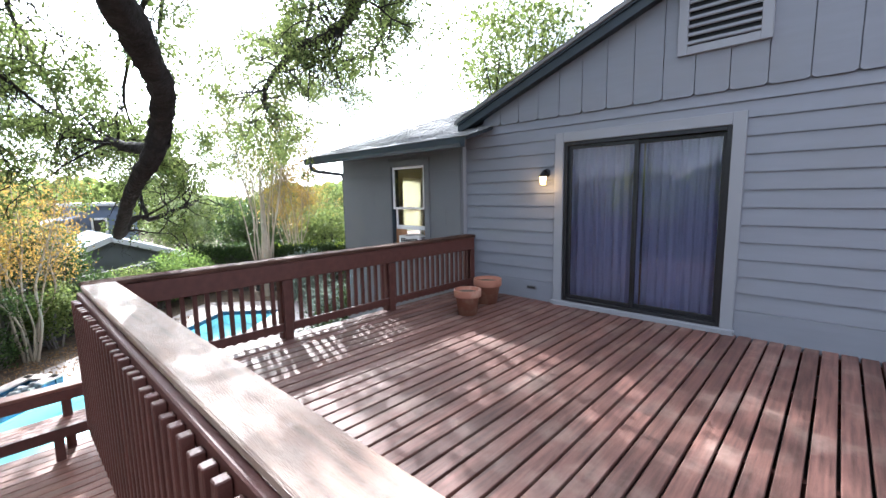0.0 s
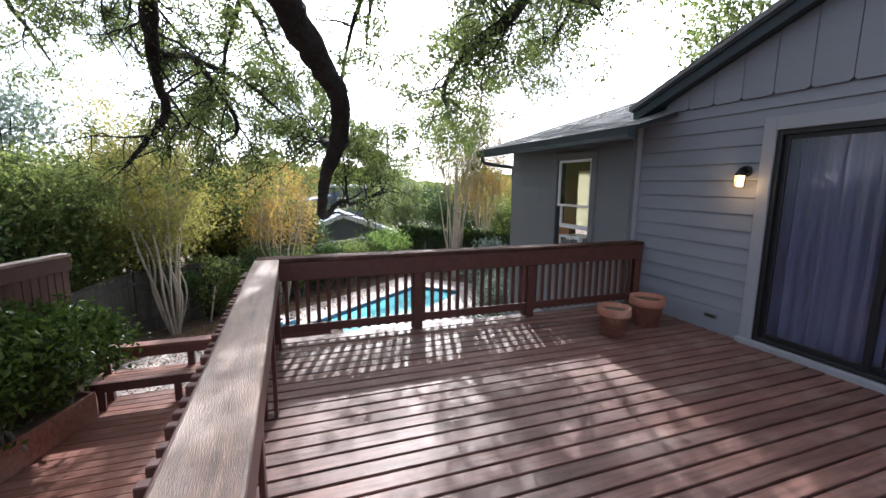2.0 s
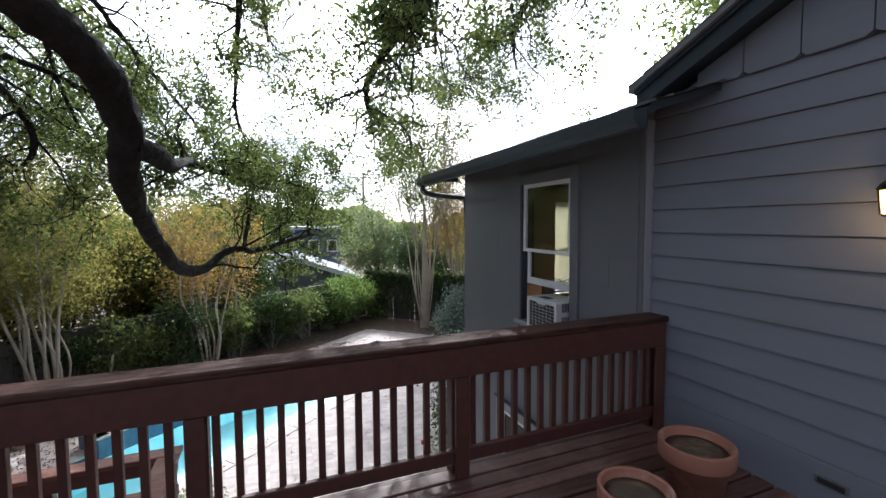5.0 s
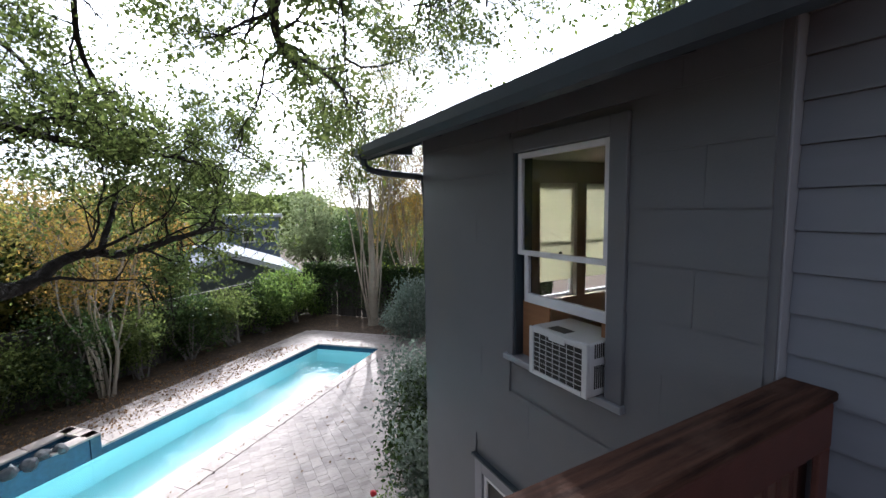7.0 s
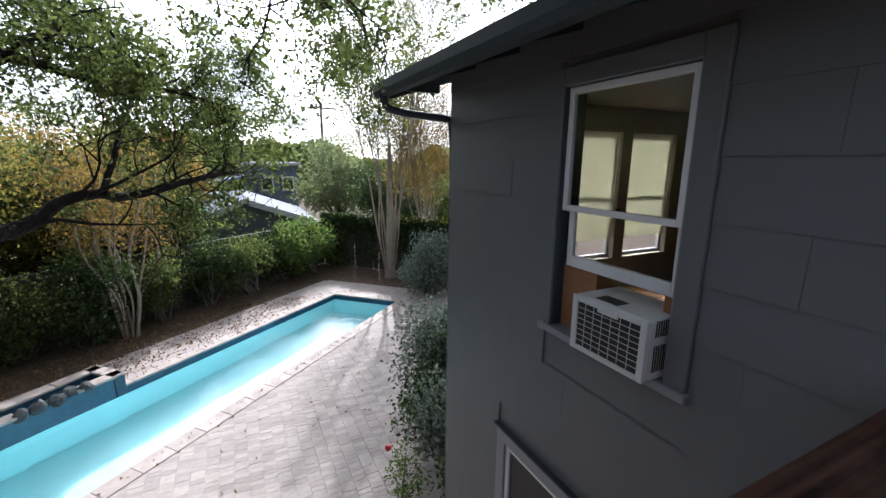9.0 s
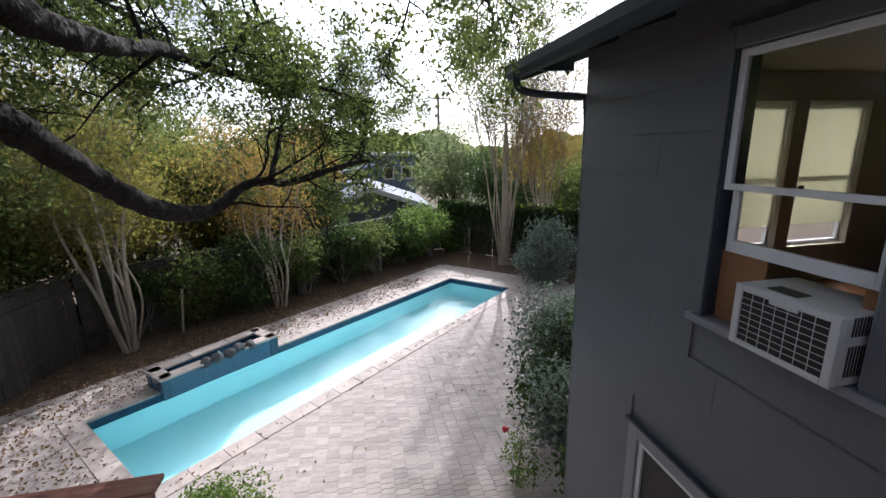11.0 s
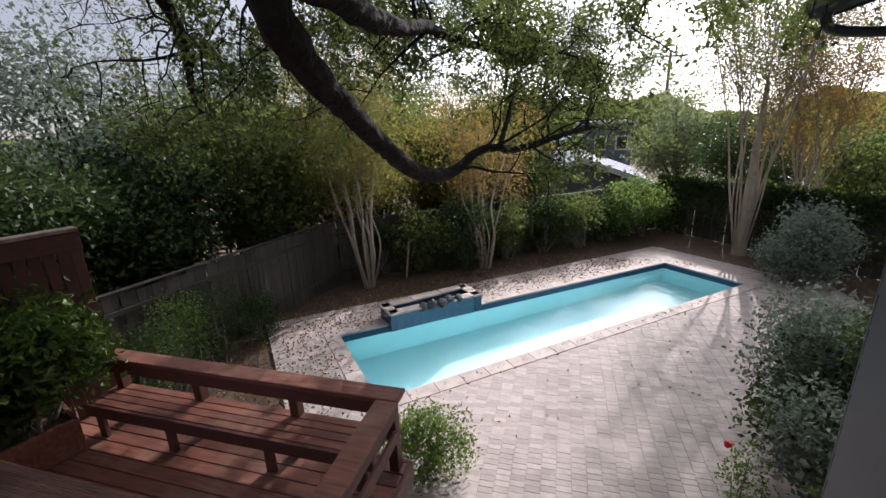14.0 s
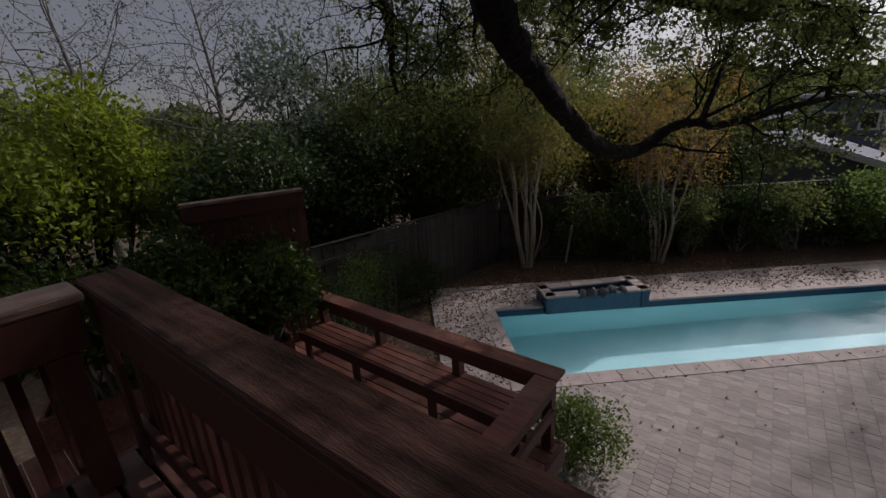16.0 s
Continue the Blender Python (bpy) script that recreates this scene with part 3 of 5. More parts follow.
while x < 3.2:
    x1 = x + 0.292
    foot = 2.42
    top0, top1 = rake_z(x) + 0.02, rake_z(x1) + 0.02
    if top0 > foot + 0.05:
        bm = bmesh.new()
        outline = [(x, foot + 0.02), (x + 0.03, foot), (x1 - 0.03, foot), (x1, foot + 0.02), (x1, top1), (x, top0)]
        a = [bm.verts.new((px, WALL_Y - 0.022, pz)) for px, pz in outline]
        b = [bm.verts.new((px, WALL_Y + 0.02, pz)) for px, pz in outline]
        bm.faces.new(a)
        bm.faces.new(b[::-1])
        for i in range(6):
            bm.faces.new((a[i], b[i], b[(i + 1) % 6], a[(i + 1) % 6]))
        bmesh.ops.recalc_face_normals(bm, faces=bm.faces)
        part("gable_board", bm, SIDING, wall)
    x += 0.3
# louvred vent
vent = thing("gable_vent", "grey wooden louvred gable vent", "vent", at=(-1.23, WALL_Y - 0.03, 2.86))
part("backing", block(-1.53, -0.93, WALL_Y - 0.025, WALL_Y - 0.0225, 2.90, 3.62, 0), BLACK, vent, "dark opening behind louvres")
for a in ((-1.62, -1.53, 2.82, 3.70), (-0.93, -0.84, 2.82, 3.70)):
    part("frame_side", block(a[0], a[1], WALL_Y - 0.06, WALL_Y - 0.0225, a[2], a[3], 0.004), TRIM, vent)
for a in ((-1.53, -0.93, 2.82, 2.90), (-1.53, -0.93, 3.62, 3.70)):
    part("frame_rail", block(a[0], a[1], WALL_Y - 0.06, WALL_Y - 0.0225, a[2], a[3], 0.004), TRIM, vent)
for j in range(9):
    zc = 2.935 + j * 0.078
    part("slat", beam((-1.53, WALL_Y - 0.042, zc), (-0.93, WALL_Y - 0.042, zc), 0.05, 0.016, 0.002, up=(0, -0.7, 0.7)), TRIM, vent)
# corner trim
structure("trim", block(TRIM_X - 0.012, TRIM_X + 0.028, WING_Y + 0.03, WALL_Y + 0.03, GROUND, 2.30, 0.004), TRIM, "grey vertical corner trim board", "trim")
# rake fascia and soffit, roof of the gable
for name, y0, y1, dz0, dz1, m in (("trim", 5.93, 5.965, 0.0, 0.17, FASCIA), ("trim", 5.905, 5.9295, 0.105, 0.185, FASCIA), ("trim", 5.967, WALL_Y + 0.018, 0.03, 0.05, FASCIA)):
    bm = bmesh.new()
    v = [bm.verts.new((x, y, rake_z(x) + dz)) for y in (y0, y1) for x, dz in ((-4.52, dz0), (3.4, dz0), (3.4, dz1), (-4.52, dz1))]
    for f in ((0, 1, 2, 3), (7, 6, 5, 4), (0, 4, 5, 1), (1, 5, 6, 2), (2, 6, 7, 3), (3, 7, 4, 0)):
        bm.faces.new([v[i] for i in f])
    bmesh.ops.recalc_face_normals(bm, faces=bm.faces)
    structure(name, bm, m, "dark blue-grey painted rake board", "trim")


def shingled(name, origin, along, up, n_along, n_up, step, reveal, label):
    """A roof slope of overlapping tabs on a solid deck."""
    o, a, u = Vector(origin), Vector(along).normalized(), Vector(up).normalized()
    nrm = a.cross(u).normalized()
    if nrm.z < 0:
        nrm = -nrm
    r = random.Random(name)
    vs, fs = [], []
    for j in range(n_up):
        off = step * (0.5 if j % 2 else 0.0)
        for i in range(-1, n_along):
            s0 = max(0, i * step + off)
            s1 = min(n_along * step, (i + 1) * step + off) - 0.006
            if s1 <= s0:
                continue
            t0, t1 = j * reveal, (j + 1) * reveal + 0.05
            lift = r.uniform(0.009, 0.016)
            c = [o + a * s0 + u * t0 + nrm * lift, o + a * s1 + u * t0 + nrm * lift, o + a * s1 + u * t1 + nrm * 0.003, o + a * s0 + u * t1 + nrm * 0.003,
                 o + a * s0 + u * t0, o + a * s1 + u * t0]
            k = len(vs)
            vs += [tuple(p) for p in c]
            fs += [(k, k + 1, k + 2, k + 3), (k + 4, k + 5, k + 1, k)]
    return vs, fs


# gable roof (its slope climbs to +x) and wing roof (its slope climbs to +y)
WSL = 0.315
bm = bmesh.new()
v = [bm.verts.new((x, y, rake_z(x) + dz)) for dz in (0.135, 0.175) for x, y in ((-4.55, 5.88), (3.5, 5.88), (3.5, 14), (-4.55, 14))]
for f in ((3, 2, 1, 0), (4, 5, 6, 7), (0, 1, 5, 4), (1, 2, 6, 5), (2, 3, 7, 6), (3, 0, 4, 7)):
    bm.faces.new([v[i] for i in f])
roof = structure("roof", bm, ROOF, "grey asphalt-shingled gable roof", "roof")
vs, fs = shingled("gable", (-4.55, 5.88, rake_z(-4.55) + 0.176), (0, 1, 0), (1, 0, SLOPE), 27, 58, 0.3, 0.145, "")
under(rows_mesh("shingle", vs, fs, ROOF), roof)["kind"] = "stuff"
EAVE_Y, EAVE_Z, END_X = 5.5, 2.19, -8.14
bm = bmesh.new()
v = [bm.verts.new((x, y, EAVE_Z + (y - EAVE_Y) * WSL + dz)) for dz in (0.0, 0.05) for x, y in ((END_X, EAVE_Y), (-4.0, EAVE_Y), (-4.0, 13), (END_X, 13))]
for f in ((3, 2, 1, 0), (4, 5, 6, 7), (0, 1, 5, 4), (1, 2, 6, 5), (2, 3, 7, 6), (3, 0, 4, 7)):
    bm.faces.new([v[i] for i in f])
roof2 = structure("roof", bm, FASCIA, "grey shingled low wing roof with dark eave", "roof")
vs, fs = shingled("wing", (END_X, EAVE_Y - 0.02, EAVE_Z + 0.046), (1, 0, 0), (0, 1, WSL), 14, 52, 0.3, 0.145, "")
under(rows_mesh("shingle", vs, fs, ROOF), roof2)["kind"] = "stuff"
part("rafter_tail", block(-8.0, -7.95, EAVE_Y + 0.03, WING_Y, EAVE_Z - 0.03, EAVE_Z + 0.05, 0), FASCIA, roof2)
for xx in (-7.3, -6.7, -6.1, -5.5, -4.9):
    part("rafter_tail", beam((xx, EAVE_Y + 0.02, EAVE_Z - 0.035), (xx, WING_Y + 0.02, EAVE_Z - 0.035 + 0.5 * WSL), 0.045, 0.08, 0.002), FASCIA, roof2)
part("end_rafter", beam((END_X + 0.02, EAVE_Y + 0.02, EAVE_Z - 0.03), (END_X + 0.02, 12.9, EAVE_Z - 0.03 + 7.38 * WSL), 0.03, 0.14, 0.002), FASCIA, roof2)
# gutter with its outlet elbow
gutter = thing("gutter", "dark blue-grey metal eave gutter with a curved outlet pipe", "gutter", at=(-6.1, EAVE_Y - 0.05, EAVE_Z - 0.1))
bm = bmesh.new()
prof = [(0.0, 0.02), (0.0, -0.095), (-0.075, -0.095), (-0.105, -0.05), (-0.11, 0.02), (-0.103, 0.02), (-0.098, -0.047), (-0.072, -0.088), (-0.007, -0.088), (-0.007, 0.02)]
a = [bm.verts.new((END_X - 0.01, EAVE_Y + y, EAVE_Z + z)) for y, z in prof]
b = [bm.verts.new((-4.02, EAVE_Y + y, EAVE_Z + z)) for y, z in prof]
for i in range(len(prof)):
    bm.faces.new((a[i], a[(i + 1) % len(prof)], b[(i + 1) % len(prof)], b[i]))
bm.faces.new(a[::-1])
bm.faces.new(b)
bmesh.ops.recalc_face_normals(bm, faces=bm.faces)
part("trough", bm, FASCIA, gutter)
wd = Wood()
wd.tube(spline([(-7.98, 5.45, 2.10, 0.035), (-7.98, 5.46, 2.02, 0.035), (-7.96, 5.55, 1.97, 0.035), (-7.85, 5.80, 1.93, 0.035), (-7.745, 5.98, 1.90, 0.035), (-7.74, 6.03, 1.82, 0.035), (-7.745, 6.05, 1.0, 0.035), (-7.745, 6.05, GROUND + 0.1, 0.035)], 0.05), 10)
under(wd.make("downpipe", FASCIA), gutter)

# ---- wing wall with window openings ----
WIN = (-6.175, -5.325, 0.43, 1.96)
LOW = (-6.62, -5.79, -2.0, -0.77)
OPEN_1 = (WIN[0], WIN[1], WIN[2], WIN[3])


def wall_with_holes(y0, y1, x0, x1, z0, z1, holes):
    """Blocks that fill a wall round its openings, stacked by the openings' edges."""
    bm = bmesh.new()
    zs = sorted({z0, z1, *[h[2] for h in holes], *[h[3] for h in holes]})
    for a, b in zip(zs, zs[1:]):
        xs = [x0]
        for h in sorted(holes):
            if h[2] <= a and h[3] >= b:
                xs += [h[0], h[1]]
        xs.append(x1)
        for c, d in zip(xs[::2], xs[1::2]):
            box(bm, c, d, y0, y1, a, b)
    return bm


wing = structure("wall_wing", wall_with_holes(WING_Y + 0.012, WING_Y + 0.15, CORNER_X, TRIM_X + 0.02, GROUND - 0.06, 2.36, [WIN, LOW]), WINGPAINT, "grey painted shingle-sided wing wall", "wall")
rr = random.Random(9)
z = -3.29
row = 0
while z < 2.2:
    x = CORNER_X - 0.008 - (0.75 if row % 2 else 0) - rr.uniform(0, 0.3)
    zt = z + 0.285
    while x < TRIM_X - 0.02:
        c, d = max(x, CORNER_X - 0.008), min(x + 1.22, TRIM_X - 0.014)
        spans = [(c, d)]
        for hole in ((WIN[0] - 0.07, WIN[1] + 0.12, WIN[2] - 0.05, WIN[3] + 0.12), (LOW[0] - 0.12, LOW[1] + 0.12, LOW[2] - 0.05, LOW[3] + 0.12)):
            if hole[3] > z and hole[2] < zt:
                nxt = []
                for s, e in spans:
                    if e <= hole[0] or s >= hole[1]:
                        nxt.append((s, e))
                    else:
                        if s < hole[0]:
                            nxt.append((s, hole[0]))
                        if e > hole[1]:
                            nxt.append((hole[1], e))
                spans = nxt
        for s, e in spans:
            if e - s > 0.03:
                bm = bmesh.new()
                lean = rr.uniform(0.003, 0.0075)
                v = [bm.verts.new(p) for p in ((s, WING_Y - lean, z - 0.004), (e - 0.0015, WING_Y - lean, z - 0.004), (e - 0.0015, WING_Y + 0.004, zt), (s, WING_Y + 0.004, zt),
                                               (s, WING_Y + 0.012, z - 0.004), (e - 0.0015, WING_Y + 0.012, z - 0.004), (e - 0.0015, WING_Y + 0.012, zt), (s, WING_Y + 0.012, zt))]
                for f in ((0, 1, 2, 3), (0, 4, 5, 1), (1, 5, 6, 2), (3, 7, 4, 0)):
                    bm.faces.new([v[i] for i in f])
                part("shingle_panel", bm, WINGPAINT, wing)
        x += 1.22
    z += 0.285
    row += 1
# end wall of the wing with two shaded windows, and closing walls
END_WINS = [(7.48, 8.10, 0.42, 1.86), (8.26, 9.02, 0.42, 1.86)]
bm = wall_with_holes(0.0, 0.15, 6.152, 9.8, GROUND - 0.06, 2.36, END_WINS)
bm.transform(Matrix.Translation((CORNER_X, 0, 0)) @ Matrix(((0, 1, 0, 0), (1, 0, 0, 0), (0, 0, 1, 0), (0, 0, 0, 1))))
bmesh.ops.recalc_face_normals(bm, faces=bm.faces)
structure("wall_end", bm, INSIDE, "plain end wall with two shaded windows", "wall")
structure("wall_back", block(CORNER_X, 3.3, 9.8, 9.95, GROUND, 3.4, 0), INSIDE, "plain back wall of the rooms", "wall")
structure("wall_between", block(TRIM_X + 0.04, TRIM_X + 0.16, 6.27, 9.79, GROUND, 2.35, 0), INSIDE, "plain partition wall", "wall")
structure("wall_east", block(3.3, 3.45, WALL_Y, 9.79, GROUND, 6.0, 0), SIDING, "plain grey end wall", "wall")
structure("floor", block(CORNER_X + 0.16, 3.29, WALL_Y + 0.17, 9.79, -0.12, 0.03, 0), PLY, "brown wooden interior floor", "floor")
structure("ceiling", block(CORNER_X + 0.16, TRIM_X + 0.03, WALL_Y + 0.17, 9.79, 2.12, 2.2, 0), INSIDE, "plain painted room ceiling", "ceiling")
structure("ceiling", block(TRIM_X + 0.17, 3.29, WALL_Y + 0.17, 9.79, 2.4, 2.46, 0), INSIDE, "plain painted room ceiling", "ceiling")
for y0, y1, z0, z1 in END_WINS:
    wv = thing("window_3", "white sash window behind a cream roller shade", "window", kind="structure", at=(CORNER_X, (y0 + y1) / 2, z0))
    for q in ((y0, y0 + 0.04, z0, z1), (y1 - 0.04, y1, z0, z1), (y0 + 0.04, y1 - 0.04, z0, z0 + 0.04), (y0 + 0.04, y1 - 0.04, z1 - 0.04, z1), (y0 + 0.04, y1 - 0.04, 1.12, 1.15)):
        part("window_frame", block(CORNER_X + 0.04, CORNER_X + 0.08, q[0], q[1], q[2], q[3], 0.003), WHITE, wv)
    g = part("pane", block(CORNER_X + 0.057, CORNER_X + 0.061, y0 + 0.04, y1 - 0.04, z0 + 0.04, z1 - 0.04, 0), GLASS, wv)
    g.visible_shadow = False
    part("roller_shade", block(CORNER_X + 0.10, CORNER_X + 0.102, y0 + 0.01, y1 - 0.01, z0 + 0.22, z1, 0), SHADE, wv, "cream translucent roller shade")

# double-hung window with its casing
win = thing("window_1", "white double-hung window with raised lower sash", "window", kind="structure", at=((WIN[0] + WIN[1]) / 2, WING_Y, WIN[2]))
x0, x1, z0, z1 = WIN
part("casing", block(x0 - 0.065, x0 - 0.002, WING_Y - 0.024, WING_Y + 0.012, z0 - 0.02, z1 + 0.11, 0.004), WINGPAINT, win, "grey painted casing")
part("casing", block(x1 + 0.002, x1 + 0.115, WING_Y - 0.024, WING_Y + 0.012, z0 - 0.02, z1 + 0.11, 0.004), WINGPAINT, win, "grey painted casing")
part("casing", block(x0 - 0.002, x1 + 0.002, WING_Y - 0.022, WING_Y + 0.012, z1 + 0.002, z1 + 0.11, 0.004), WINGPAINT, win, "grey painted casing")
part("jamb", block(x0, x0 + 0.018, WING_Y - 0.01, WING_Y + 0.15, z0 + 0.02, z1, 0.002), FASCIA, win)
part("jamb", block(x1 - 0.012, x1, WING_Y - 0.01, WING_Y + 0.15, z0 + 0.02, z1, 0.002), TRIM, win)
part("window_sill", block(x0 - 0.10, x1 + 0.13, WING_Y - 0.045, WING_Y + 0.15, z0 - 0.035, z0 + 0.012, 0.006), TRIM, win, "grey painted sill")


def sash(y, a0, a1, b0, b1, rail, stile, foot):
    s = part("sash", block(a0, a0 + stile, y, y + 0.035, b0, b1, 0.003), WHITE, win, "white painted sash")
    part("sash_rail", block(a1 - stile, a1, y, y + 0.035, b0, b1, 0.003), WHITE, s)
    part("sash_rail", block(a0 + stile, a1 - stile, y, y + 0.035, b0, b0 + foot, 0.003), WHITE, s)
    part("sash_rail", block(a0 + stile, a1 - stile, y, y + 0.035, b1 - rail, b1, 0.003), WHITE, s)
    g = part("pane", block(a0 + stile, a1 - stile, y + 0.015, y + 0.019, b0 + foot, b1 - rail, 0), GLASS, s)
    g.visible_shadow = False


sash(WING_Y + 0.005, x0 + 0.02, x1 - 0.014, 1.22, z1 - 0.005, 0.04, 0.04, 0.035)
sash(WING_Y + 0.042, x0 + 0.05, x1 - 0.02, 0.865, 1.25, 0.03, 0.042, 0.07)
part("latch", lathe([(0.012, 0), (0.012, 0.015), (0.006, 0.02)], 10, ((x0 + x1) / 2, WING_Y + 0.04, 1.252)), BRONZE, win)
part("filler_panel", block(x0 + 0.018, x0 + 0.30, WING_Y + 0.06, WING_Y + 0.075, z0 + 0.015, 0.865, 0.002), PLY, win, "brown wooden filler panel")
part("filler_panel", block(x1 - 0.10, x1 - 0.012, WING_Y + 0.06, WING_Y + 0.075, z0 + 0.015, 0.865, 0.002), PLY, win, "brown wooden filler panel")

# window air conditioner
ax0, ax1, az0, az1, ay0, ay1 = x0 + 0.32, x1 - 0.03, z0 + 0.016, 0.772, WING_Y - 0.135, WING_Y + 0.24
ac = thing("air_conditioner", "white window air conditioner with dark rear grille", "air conditioner", at=((ax0 + ax1) / 2, WING_Y - 0.1, az0))
part("body", block(ax0, ax1, ay0 + 0.012, ay1, az0, az1, 0.012), PLASTIC, ac)
part("coil", block(ax0 + 0.04, ax1 - 0.04, ay0 + 0.006, ay0 + 0.0115, az0 + 0.03, az1 - 0.035, 0), FIN, ac, "dark coil behind wire grille")
for a, b, c, d in ((ax0, ax0 + 0.04, az0, az1), (ax1 - 0.04, ax1, az0, az1)):
    part("rear_frame", block(a, b, ay0 - 0.004, ay0 + 0.011, c, d, 0.004), PLASTIC, ac)
for c, d in ((az0, az0 + 0.03), (az1 - 0.035, az1)):
    part("rear_frame", block(ax0 + 0.04, ax1 - 0.04, ay0 - 0.004, ay0 + 0.011, c, d, 0.004), PLASTIC, ac)
for j in range(1, 8):
    zz = az0 + 0.03 + (az1 - az0 - 0.065) * j / 8
    part("grille_wire", block(ax0 + 0.04, ax1 - 0.04, ay0 + 0.001, ay0 + 0.005, zz - 0.0014, zz + 0.0014, 0), PLASTIC, ac)
for j in range(1, 7):
    xx = ax0 + 0.04 + (ax1 - ax0 - 0.08) * j / 7
    part("grille_wire", block(xx - 0.0013, xx + 0.0013, ay0 - 0.002, ay0 + 0.0008, az0 + 0.03, az1 - 0.035, 0), PLASTIC, ac)
part("top_plate", block(ax0 + 0.12, ax0 + 0.27, ay0 + 0.05, ay0 + 0.14, az1 + 0.0005, az1 + 0.004, 0.001), FIN, ac, "dark vent plate")
part("badge", block(ax0 + 0.19, ax0 + 0.33, ay0 - 0.009, ay0 - 0.0045, az1 - 0.05, az1 - 0.012, 0.003), PLASTIC, ac, "white moulded grip")
for z_0, z_1 in ((az0 + 0.05, az0 + 0.19), (az0 + 0.235, az0 + 0.32)):
    for j in range(6):
        yy = ay0 + 0.06 + j * 0.017
        part("side_slot", block(ax1 + 0.0004, ax1 + 0.003, yy, yy + 0.009, z_0, z_1, 0), FIN, ac)

# lower window
win2 = thing("window_2", "white framed ground-floor window with dark screen", "window", kind="structure", at=((LOW[0] + LOW[1]) / 2, WING_Y, LOW[2]))
x0, x1, z0, z1 = LOW
for a in ((x0 - 0.11, x0, z0, z1 + 0.11), (x1, x1 + 0.11, z0, z1 + 0.11), (x0, x1, z1, z1 + 0.11)):
    part("casing", block(a[0], a[1], WING_Y - 0.022, WING_Y + 0.012, a[2], a[3], 0.004), TRIM, win2)
for a in ((x0, x0 + 0.045, z0, z1), (x1 - 0.045, x1, z0, z1), (x0 + 0.045, x1 - 0.045, z1 - 0.05, z1), (x0 + 0.045, x1 - 0.045, z0, z0 + 0.05), (x0 + 0.045, x1 - 0.045, -1.4, -1.36)):
    part("window_frame", block(a[0], a[1], WING_Y + 0.0, WING_Y + 0.05, a[2], a[3], 0.003), WHITE, win2)
part("pane", block(x0 + 0.045, x1 - 0.045, WING_Y + 0.02, WING_Y + 0.026, z0 + 0.05, z1 - 0.05, 0), FIN, win2, "dark window screen")
part("drip_cap", block(x0 - 0.14, x1 + 0.14, WING_Y - 0.04, WING_Y + 0.01, z1 + 0.111, z1 + 0.13, 0.003), FASCIA, win2)

# ---- sliding door ----
x0, x1, z0, z1 = DOOR
door = thing("door_1", "dark-framed sliding glass door with blue-violet sheer curtains behind", "sliding door", kind="structure", at=((x0 + x1) / 2, WALL_Y, 0))
for a in ((x0 - 0.115, x0, 0.03, z1 + 0.12), (x1, x1 + 0.115, 0.03, z1 + 0.12), (x0, x1, z1, z1 + 0.12)):
    part("casing", block(a[0], a[1], WALL_Y - 0.03, WALL_Y + 0.02, a[2], a[3], 0.005), TRIM, door, "grey painted casing")
part("threshold", block(x0 - 0.13, x1 + 0.13, WALL_Y - 0.07, WALL_Y + 0.03, -0.01, 0.05, 0.006), TRIM, door, "grey painted sill")
for a in ((x0, x0 + 0.045, z0, z1), (x1 - 0.045, x1, z0, z1)):
    part("door_frame", block(a[0], a[1], WALL_Y - 0.01, WALL_Y + 0.12, a[2], a[3], 0.003), BRONZE, door)
for a in ((z0, z0 + 0.035), (z1 - 0.045, z1)):
    part("door_frame", block(x0 + 0.045, x1 - 0.045, WALL_Y - 0.01, WALL_Y + 0.12, a[0], a[1], 0.003), BRONZE, door)
xm = (x0 + x1) / 2 - 0.03
for c, d, y in ((x0 + 0.045, xm + 0.03, WALL_Y + 0.03), (xm - 0.02, x1 - 0.045, WALL_Y + 0.075)):
    p = part("door_panel", block(c, c + 0.045, y, y + 0.03, z0 + 0.035, z1 - 0.045, 0.003), BRONZE, door)
    part("panel_stile", block(d - 0.045, d, y, y + 0.03, z0 + 0.035, z1 - 0.045, 0.003), BRONZE, p)
    part("panel_rail", block(c + 0.045, d - 0.045, y, y + 0.03, z0 + 0.035, z0 + 0.085, 0.003), BRONZE, p)
    part("panel_rail", block(c + 0.045, d - 0.045, y, y + 0.03, z1 - 0.09, z1 - 0.045, 0.003), BRONZE, p)
    g = part("pane", block(c + 0.045, d - 0.045, y + 0.012, y + 0.017, z0 + 0.085, z1 - 0.09, 0), DOORGLASS, p)
    g.visible_shadow = False


def curtain(x0, x1, y, z0, z1, seed, folds):
    n, k = 160, 8
    r = np.random.default_rng(seed)
    xs = np.linspace(x0, x1, n)
    ph = np.cumsum(0.6 + 0.8 * r.random(n)) / n * folds * 6.28
    vs = []
    for j in range(k):
        w = 0.6 + 0.4 * (1 - j / (k - 1))
        for i in range(n):
            vs.append((xs[i], y + 0.03 * w * math.sin(ph[i]) + 0.008 * math.sin(ph[i] * 2.3), z0 + (z1 - z0) * j / (k - 1)))
    fs = [(j * n + i, j * n + i + 1, (j + 1) * n + i + 1, (j + 1) * n + i) for j in range(k - 1) for i in range(n - 1)]
    return rows_mesh("curtain", vs, fs, CURTAIN, True)


for c, d, sd in ((-2.95, -1.98, 1), (-1.96, -1.02, 2)):
    tagged(curtain(c, d, WALL_Y + 0.19, 0.06, 2.3, sd, 8), "sheer blue-violet curtain hanging behind the glass door", "curtain", "curtains behind the door")

# wall lantern
lx, lz = -3.12, 1.63
